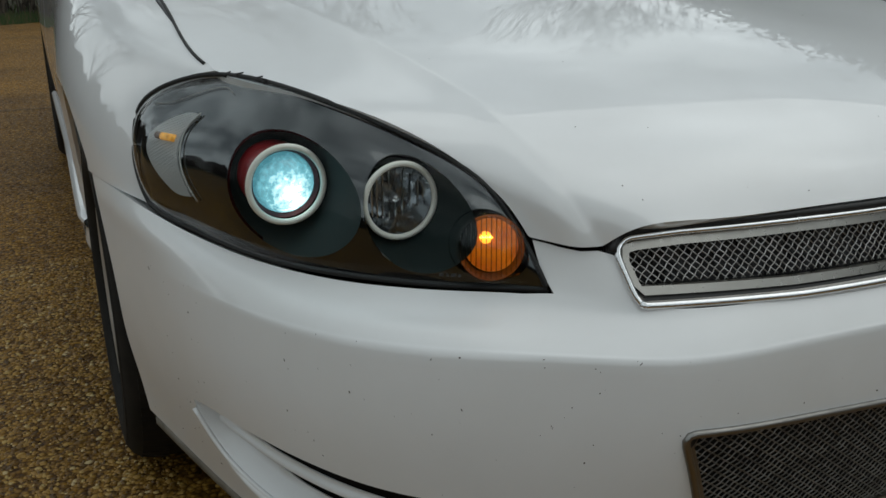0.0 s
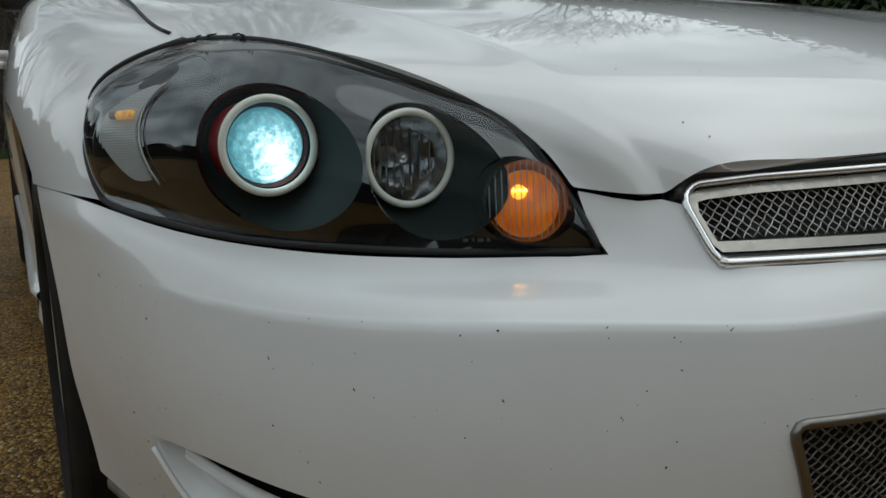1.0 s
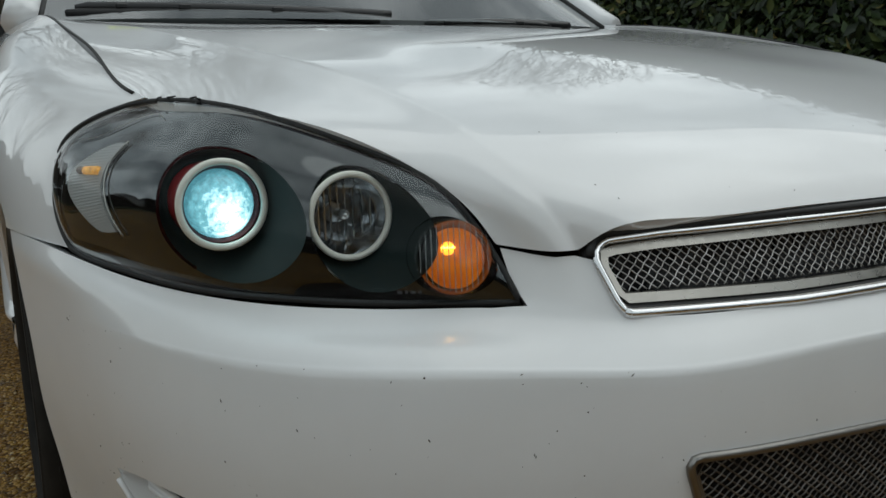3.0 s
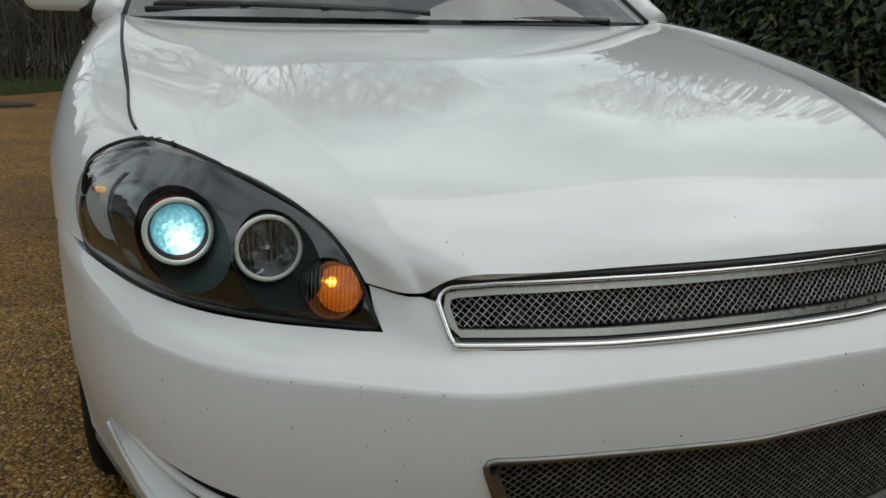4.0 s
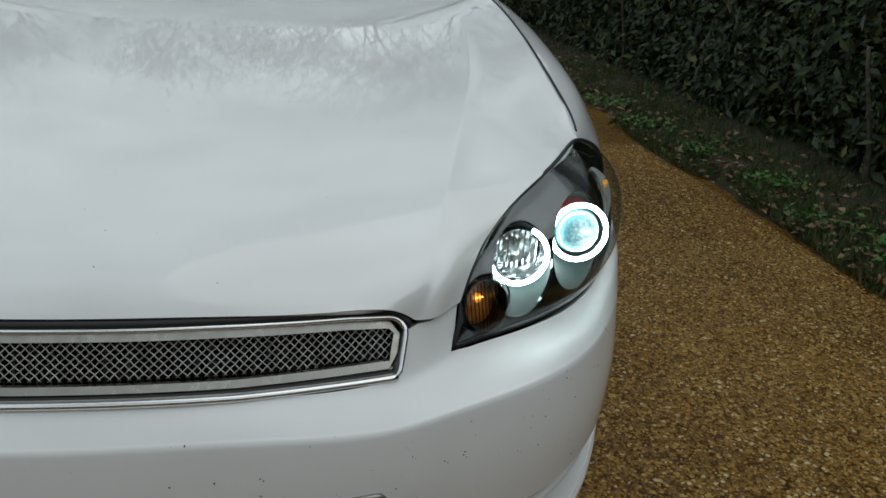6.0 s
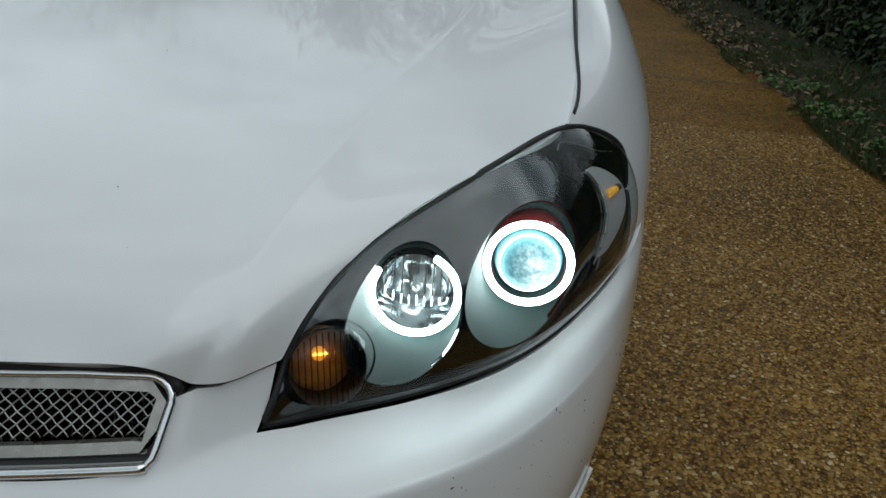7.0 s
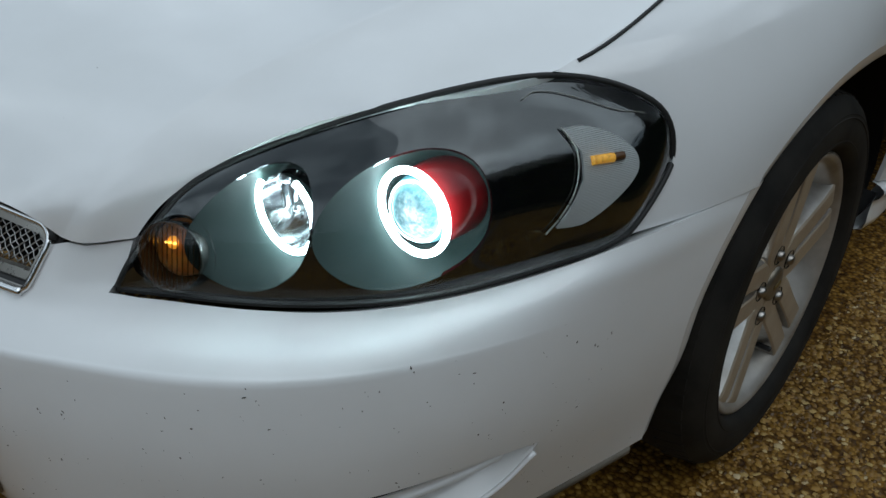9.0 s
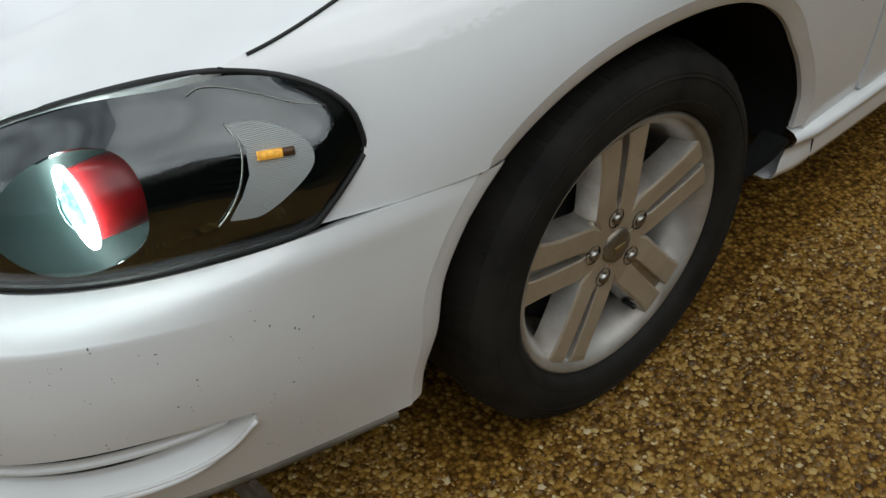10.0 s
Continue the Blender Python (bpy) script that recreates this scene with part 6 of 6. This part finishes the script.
blotch(bark_dark, (0.12, 0.10, 0.07), (0.05, 0.04, 0.03), 30.0)


def hedge():
    h = thing("hedge", "tall dense evergreen hedge along the drive", "hedge")
    rng = np.random.RandomState(4)
    # core sheet and box: the hedge's inner shade put into a near-black colour
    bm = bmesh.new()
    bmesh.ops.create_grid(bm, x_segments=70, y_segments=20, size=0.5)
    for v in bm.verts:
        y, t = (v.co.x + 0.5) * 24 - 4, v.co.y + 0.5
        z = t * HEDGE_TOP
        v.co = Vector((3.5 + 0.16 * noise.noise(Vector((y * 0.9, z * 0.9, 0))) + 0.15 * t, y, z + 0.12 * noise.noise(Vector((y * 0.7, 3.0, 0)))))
    part("core", bm, hedge_core, h, "near-black sheet standing in for shade among the twigs", True)
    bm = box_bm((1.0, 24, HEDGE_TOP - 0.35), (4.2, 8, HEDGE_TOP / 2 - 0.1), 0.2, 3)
    part("body", bm, hedge_core, h, "near-black box standing in for shade inside the hedge")
    n = 76000
    y = np.r_[rng.uniform(0.5, 9, n // 2), rng.uniform(-3, 19, n - n // 2)]
    z = HEDGE_TOP * rng.uniform(0.015, 1.03, n) ** 0.95
    lump = np.array([noise.noise(Vector((a * 0.9, b * 0.9, 0))) + 0.5 * noise.noise(Vector((a * 2.7, b * 2.7, 5))) for a, b in zip(y, z)])
    x = 3.38 + 0.2 * lump + 0.14 * z / HEDGE_TOP + rng.normal(0, 0.09, n) + 0.10 * np.clip(0.45 - z, 0, 1)
    nr = np.stack([-0.9 + 0 * x, 0 * x, 0.45 + 0 * x], 1) + rng.normal(0, 0.55, (n, 3))
    scatter_quads("leaves", np.stack([x, y, z], 1), nr, rng.gamma(7.0, 0.0050, n).clip(0.015, 0.065), leaf_mat, h, "glossy dark green leaves", 0.42, 0.15, 2)
    for y in np.arange(1.1, 11.5, 1.9):
        y0, x0 = y + rng.uniform(-0.2, 0.2), 3.30 + rng.uniform(-0.06, 0.12)
        lean = rng.uniform(-0.12, 0.12, 2)
        tube("stem", [(x0 + lean[0] * t + 0.02 * math.sin(5 * t), y0 + lean[1] * t, -0.02 + 0.75 * t) for t in np.linspace(0, 1, 8)], np.linspace(0.016, 0.010, 8), bark_dark, h, "bare grey stem", 7)
    n = 30000
    x = rng.uniform(3.3, 4.85, n)
    y = rng.uniform(-3, 19, n)
    z = HEDGE_TOP + 0.10 * np.array([noise.noise(Vector((a, b, 2))) for a, b in zip(x, y)]) + rng.exponential(0.07, n)
    scatter_quads("crown_leaves", np.stack([x, y, z], 1), rng.normal(0, 1, (n, 3)) + (0, 0, 0.7), rng.uniform(0.03, 0.07, n), leaf_mat, h, "ragged top shoots", 0.5, 0.2, 3)


hedge()


def verge():
    rng = np.random.RandomState(8)
    # uneven strip of soil between drive and hedge
    n, m = 80, 10
    verts = [(2.36 + 0.06 * noise.noise(Vector((i * 0.4, 0, 0))) + 1.35 * j / (m - 1), -3 + 17 * i / (n - 1), -0.02 + 0.05 * min(1, j / 2) + 0.03 * noise.noise(Vector((i * 0.7, j * 0.9, 1)))) for i in range(n) for j in range(m)]
    faces = [(i * m + j, i * m + j + 1, (i + 1) * m + j + 1, (i + 1) * m + j) for i in range(n - 1) for j in range(m - 1)]
    tagged(mesh_object("verge", verts, faces, soil), "uneven strip of soil and weeds below the hedge", "verge", kind="structure")
    k = 52000
    y = np.r_[rng.uniform(0.8, 7, k * 2 // 3), rng.uniform(-2, 13, k - k * 2 // 3)]
    x = 2.37 + np.abs(rng.normal(0, 0.58, k)) + 0.04 * np.sin(y * 3)
    dens = np.array([noise.noise(Vector((a * 2.2, b * 2.2, 9))) for a, b in zip(x, y)])
    keep = (dens > -0.22) & (x < 3.55)
    x, y = x[keep], y[keep]
    k = len(x)
    hgt = rng.uniform(0.02, 0.085, k)
    lean = rng.normal(0, 0.03, (k, 2))
    w = rng.uniform(0.002, 0.0055, k)
    ang = rng.uniform(0, 3.14, k)
    dx, dy = np.cos(ang) * w, np.sin(ang) * w
    z0 = np.full(k, 0.01)
    v = np.stack([np.stack([x - dx, y - dy, z0], 1), np.stack([x + dx, y + dy, z0], 1), np.stack([x + lean[:, 0], y + lean[:, 1], z0 + hgt], 1)], 1).reshape(-1, 3)
    f = np.arange(3 * k).reshape(-1, 3)
    tagged(mesh_object("grass", v, f, grass_mat, None, "", False), "thin winter grass and weeds along the drive edge", "grass", kind="stuff")
    k = 2600
    x = 2.36 + np.abs(rng.normal(0, 0.42, k))
    y = rng.uniform(-1, 11, k)
    ok = x < 3.6
    x, y = x[ok], y[ok]
    k = len(x)
    ob = scatter_quads("leaf_litter", np.stack([x, y, rng.uniform(0.03, 0.06, k)], 1), rng.normal(0, 0.35, (k, 3)) + (0, 0, 1), rng.uniform(0.012, 0.032, k), litter_mat, None, "curled brown leaves on the soil", 0.6, 0.3, 5)
    tagged(ob, "", "leaf litter")
    k = 900
    cy = rng.choice([1.9, 2.3, 2.9, 3.6, 4.2, 5.0], k) + rng.normal(0, 0.09, k)
    cx = 2.58 + 0.1 * np.sin(cy * 7) + rng.normal(0, 0.08, k)
    ob = scatter_quads("weed_leaves", np.stack([cx, cy, rng.uniform(0.03, 0.10, k)], 1), rng.normal(0, 0.5, (k, 3)) + (0, 0, 1), rng.uniform(0.010, 0.022, k), weed_mat, None, "bright green weed leaves at the drive edge", 0.6, 0.2, 6)
    tagged(ob, "", "weeds")


weed_mat = principled("weeds", (0.06, 0.16, 0.02), 0.5)
island_colors(weed_mat, [(0.0, (0.03, 0.085, 0.012)), (0.6, (0.06, 0.17, 0.022)), (1.0, (0.11, 0.23, 0.04))], (0.4, 0.7))
verge()


def far_lawn():
    rng = np.random.RandomState(12)
    k = 16000
    x = rng.uniform(-11, 0.5, k)
    y = np.interp(x, [-12, -5.5, -3.5, -2.7, -2.0, -1.2, -0.2, 3], [6.4, 8.2, 9.35, 10.1, 10.7, 11.6, 12.4, 12.3]) + rng.exponential(1.1, k)
    h = rng.uniform(0.03, 0.09, k)
    w = rng.uniform(0.004, 0.009, k)
    v = np.stack([np.stack([x - w, y, 0 * x - 0.03], 1), np.stack([x + w, y, 0 * x - 0.03], 1), np.stack([x + rng.normal(0, 0.02, k), y, h], 1)], 1).reshape(-1, 3)
    tagged(mesh_object("lawn", v, np.arange(3 * k).reshape(-1, 3), grass_mat, None, "", False), "short green winter lawn beyond the drive", "lawn", kind="stuff")


far_lawn()


def bare_tree(x, y, height, seed, girth):
    """A leafless tree: tapered limbs that fork again and again."""
    rng = random.Random(seed)
    tree = thing("tree", "tall leafless tree with forking grey branches", "tree", "bare trees", at=(x, y, 0))
    trunk_v, trunk_f, limb_v, limb_f = [], [], [], []

    def add(store_v, store_f, path, r0, r1, sides):
        v, f = tube_data(path, np.linspace(r0, r1, len(path)), sides)
        k = len(store_v)
        store_f += [tuple(i + k for i in q) for q in f]
        store_v += list(v)

    def grow(p, d, length, r, depth):
        pts = [p]
        q, way = Vector(p), Vector(d)
        steps = 5 if depth < 3 else 3
        for _ in range(steps):
            way = (way + Vector((rng.uniform(-0.12, 0.12), rng.uniform(-0.12, 0.12), rng.uniform(-0.02, 0.10)))).normalized()
            q = q + way * length / steps
            pts.append(tuple(q))
        end = r * (0.72 if depth < 2 else 0.5)
        sides = 8 if depth == 0 else (5 if depth < 3 else 3)
        add(*((trunk_v, trunk_f) if depth == 0 else (limb_v, limb_f)), pts, r, end, sides)
        if depth >= 7:
            return
        for k in range(rng.choice((2, 3, 3)) if depth < 6 else 2):
            a = Vector((rng.uniform(-1, 1), rng.uniform(-1, 1), rng.uniform(-0.15, 0.7)))
            nd = (way * rng.uniform(0.7, 1.1) + a * 0.62).normalized()
            start = pts[-1] if k < 2 else pts[-2]
            grow(start, nd, length * rng.uniform(0.66, 0.86), max(0.008, end * rng.uniform(0.62, 0.88)), depth + 1)

    grow((0, 0, -0.1), (rng.uniform(-0.06, 0.06), rng.uniform(-0.06, 0.06), 1), height * 0.24, girth * 0.75, 0)
    mesh_object("trunk", trunk_v, trunk_f, bark, tree, "grey-brown trunk")
    mesh_object("limbs", limb_v, limb_f, bark, tree, "bare forking limbs", False)
    return tree


for k, (tx, ty, th, tg) in enumerate([(-2.6, 14.5, 11, 0.17), (0.6, 15.5, 12, 0.2), (3.6, 14.8, 11, 0.16), (-5.8, 13.6, 10, 0.15), (-9.5, 14.5, 11, 0.18), (1.8, 19.0, 14, 0.22), (-3.8, 19.5, 14, 0.22), (7.5, 13.0, 11, 0.16), (0.2, 13.4, 10, 0.14), (2.4, 13.8, 11, 0.15), (-4.2, 13.0, 10, 0.14)]):
    bare_tree(tx, ty, th * 0.95, 20 + k, tg)


def sapling(x, y, h, seed):
    rng = random.Random(seed)
    t = thing("sapling", "thin pale bare sapling on the lawn", "tree", at=(x, y, 0))
    path = [(0.05 * rng.uniform(-1, 1) * k, 0.05 * rng.uniform(-1, 1) * k, -0.05 + h * k / 6) for k in range(7)]
    tube("trunk", path, np.linspace(0.03, 0.008, 7), bark, t, "", 6)
    for i in range(8):
        p = np.array(path[rng.randint(1, 5)])
        d = np.array((rng.uniform(-1, 1), rng.uniform(-1, 1), rng.uniform(0.3, 1.2)))
        tube("branch", [p, p + d * 0.3, p + d * 0.55 + (0, 0, 0.1)], (0.010, 0.006, 0.003), bark, t, "", 5)


sapling(-3.62, 10.9, 2.4, 3)


def brush():
    """Tangled winter undergrowth in front of dark woods."""
    rng = np.random.RandomState(17)
    verts, faces = [], []
    for i in range(1700):
        x, y = rng.uniform(-16, 4.5), 13.0 + rng.exponential(1.2)
        h = rng.uniform(0.6, 3.2)
        lean = rng.normal(0, 0.35, 2)
        pts = [(x, y, -0.05), (x + lean[0] * 0.4, y + lean[1] * 0.4, h * 0.5), (x + lean[0] + rng.normal(0, 0.2), y + lean[1], h)]
        v, f = tube_data(pts, (0.014, 0.009, 0.003), 3)
        k = len(verts)
        faces += [tuple(a + k for a in q) for q in f]
        verts += list(v)
    tagged(mesh_object("undergrowth", verts, faces, brush_mat, None, "", False), "tangled leafless undergrowth at the edge of the woods", "undergrowth", kind="stuff")
    n = 14000
    c = np.stack([rng.uniform(-17, 5, n), 13.4 + rng.exponential(0.9, n), 3.0 * rng.beta(1.1, 1.5, n)], 1)
    ob = scatter_quads("brush_leaves", c, rng.normal(0, 1, (n, 3)), rng.uniform(0.02, 0.055, n), brush_mat, None, "withered brown leaves and twigs", 0.5, 0.2, 9)
    tagged(ob, "", "undergrowth")


brush()


def far_woods():
    """Closed ring of distant dark woods; its unseen southern part is added to block light."""
    n, m = 220, 8
    verts, faces = [], []
    for i in range(n):
        a = 2 * math.pi * i / n
        r = (24 if math.sin(a) > 0.2 else 15) + 3 * noise.noise(Vector((math.cos(a) * 2, math.sin(a) * 2, 0)))
        top = 4.4 + 2.0 * noise.noise(Vector((math.cos(a) * 9, math.sin(a) * 9, 4))) + 1.2 * noise.noise(Vector((math.cos(a) * 40, math.sin(a) * 40, 4)))
        # unseen southern side: height set to darken the bumper face
        if math.sin(a) < 0.1:
            top = 3.7 + 1.4 * noise.noise(Vector((math.cos(a) * 9, math.sin(a) * 9, 4))) + 1.2 * noise.noise(Vector((math.cos(a) * 40, math.sin(a) * 40, 4)))
        for j in range(m):
            t = j / (m - 1)
            rr = r + 1.2 * noise.noise(Vector((i * 0.5, j * 0.9, 7)))
            verts.append((math.cos(a) * rr, 2 + math.sin(a) * rr, -0.2 + top * t))
    faces = [(i * m + j, ((i + 1) % n) * m + j, ((i + 1) % n) * m + j + 1, i * m + j + 1) for i in range(n) for j in range(m - 1)]
    tagged(mesh_object("backdrop", verts, faces, far_wood), "dark winter woods in the distance, with an unseen southern part added to block low sky", "woods", kind="structure")


far_woods()


def teal_bin():
    b = thing("bin", "small teal plastic bin with a black base on the drive", "bin", at=(-0.58, 12.0, 0))
    revolve("drum", [(0.0, 0.03), (0.17, 0.03), (0.175, 0.06), (0.185, 0.30), (0.195, 0.44), (0.205, 0.455), (0.20, 0.47), (0.185, 0.46), (0.17, 0.10), (0.0, 0.09)], (0, 0, 0), (0, 0, 1), teal_plastic, b, "teal plastic drum", 24)
    revolve("base", [(0.0, 0.0), (0.19, 0.0), (0.195, 0.02), (0.18, 0.035), (0.0, 0.035)], (0, 0, 0), (0, 0, 1), black_plastic, b, "black base", 24)


teal_bin()


def cover_plate():
    b = thing("drain_cover", "rusty dark drain cover with debris on the far drive", "drain cover", at=(-2.15, 9.2, 0.002))
    bm = bmesh.new()
    bmesh.ops.create_cone(bm, segments=20, radius1=0.36, radius2=0.34, depth=0.03, cap_ends=True)
    for v in bm.verts:
        v.co.y *= 0.45
        v.co.z += 0.012 + 0.006 * noise.noise(v.co * 9)
    part("plate", bm, rust_mat, b, "rust-brown iron plate")


rust_mat = principled("rusty_iron", (0.05, 0.028, 0.018), 0.8)
blotch(rust_mat, (0.06, 0.032, 0.02), (0.025, 0.018, 0.014), 14.0)
cover_plate()


def pebbles():
    """Loose-set stones of the drive close to the car, proud of the paste."""
    rng = np.random.RandomState(21)
    spots = []
    for x0, x1, y0, y1, per in ((0.86, 2.36, -0.35, 2.2, 13500), (0.95, 2.36, 2.2, 3.9, 8000), (-1.75, -0.80, -0.25, 2.2, 11000), (0.45, 0.90, -0.2, 0.65, 12000)):
        k = int((x1 - x0) * (y1 - y0) * per)
        spots.append(np.stack([rng.uniform(x0, x1, k), rng.uniform(y0, y1, k)], 1))
    c = np.vstack(spots)
    n = len(c)
    r = rng.gamma(6.0, 0.00073, n).clip(0.0018, 0.009)
    ang = rng.uniform(0, 6.28, n)
    st = rng.uniform(0.75, 1.3, n)
    # a low dome: five rim points and a top
    k = 5
    t = np.arange(k) * 2 * np.pi / k
    lx = np.cos(t)[None] * (r * st)[:, None] * rng.uniform(0.75, 1.2, (n, k))
    ly = np.sin(t)[None] * (r / st)[:, None] * rng.uniform(0.75, 1.2, (n, k))
    X = c[:, :1] + lx * np.cos(ang)[:, None] - ly * np.sin(ang)[:, None]
    Y = c[:, 1:] + lx * np.sin(ang)[:, None] + ly * np.cos(ang)[:, None]
    Z = np.zeros((n, k)) - 0.0004
    lift = r * rng.uniform(0.18, 0.5, n)
    ring = np.stack([X, Y, Z], 2)
    mx, my = X.mean(1, keepdims=True), Y.mean(1, keepdims=True)
    ring2 = np.stack([mx + (X - mx) * 0.62, my + (Y - my) * 0.62, np.repeat(lift[:, None] * 0.85, k, 1)], 2)
    tip = np.stack([mx[:, 0], my[:, 0], lift], 1)[:, None]
    v = np.concatenate([ring, ring2, tip], 1).reshape(-1, 3)
    base = np.arange(n)[:, None] * (2 * k + 1)
    tri = []
    for i in range(k):
        j = (i + 1) % k
        tri += [base + [i, j, k + j], base + [i, k + j, k + i], base + [k + i, k + j, 2 * k]]
    f = np.concatenate(tri, 0)
    me = bpy.data.meshes.new("pebbles")
    me.vertices.add(len(v))
    me.vertices.foreach_set("co", v.ravel())
    me.loops.add(len(f) * 3)
    me.loops.foreach_set("vertex_index", f.ravel().astype(np.int32))
    me.polygons.add(len(f))
    me.polygons.foreach_set("loop_start", np.arange(0, len(f) * 3, 3, dtype=np.int32))
    me.polygons.foreach_set("use_smooth", np.ones(len(f), bool))
    me.materials.append(pebble_mat)
    me.update(calc_edges=True)
    tagged(new("pebbles", me), "rounded brown and tan stones set in the drive", "pebbles", kind="stuff")


pebbles()
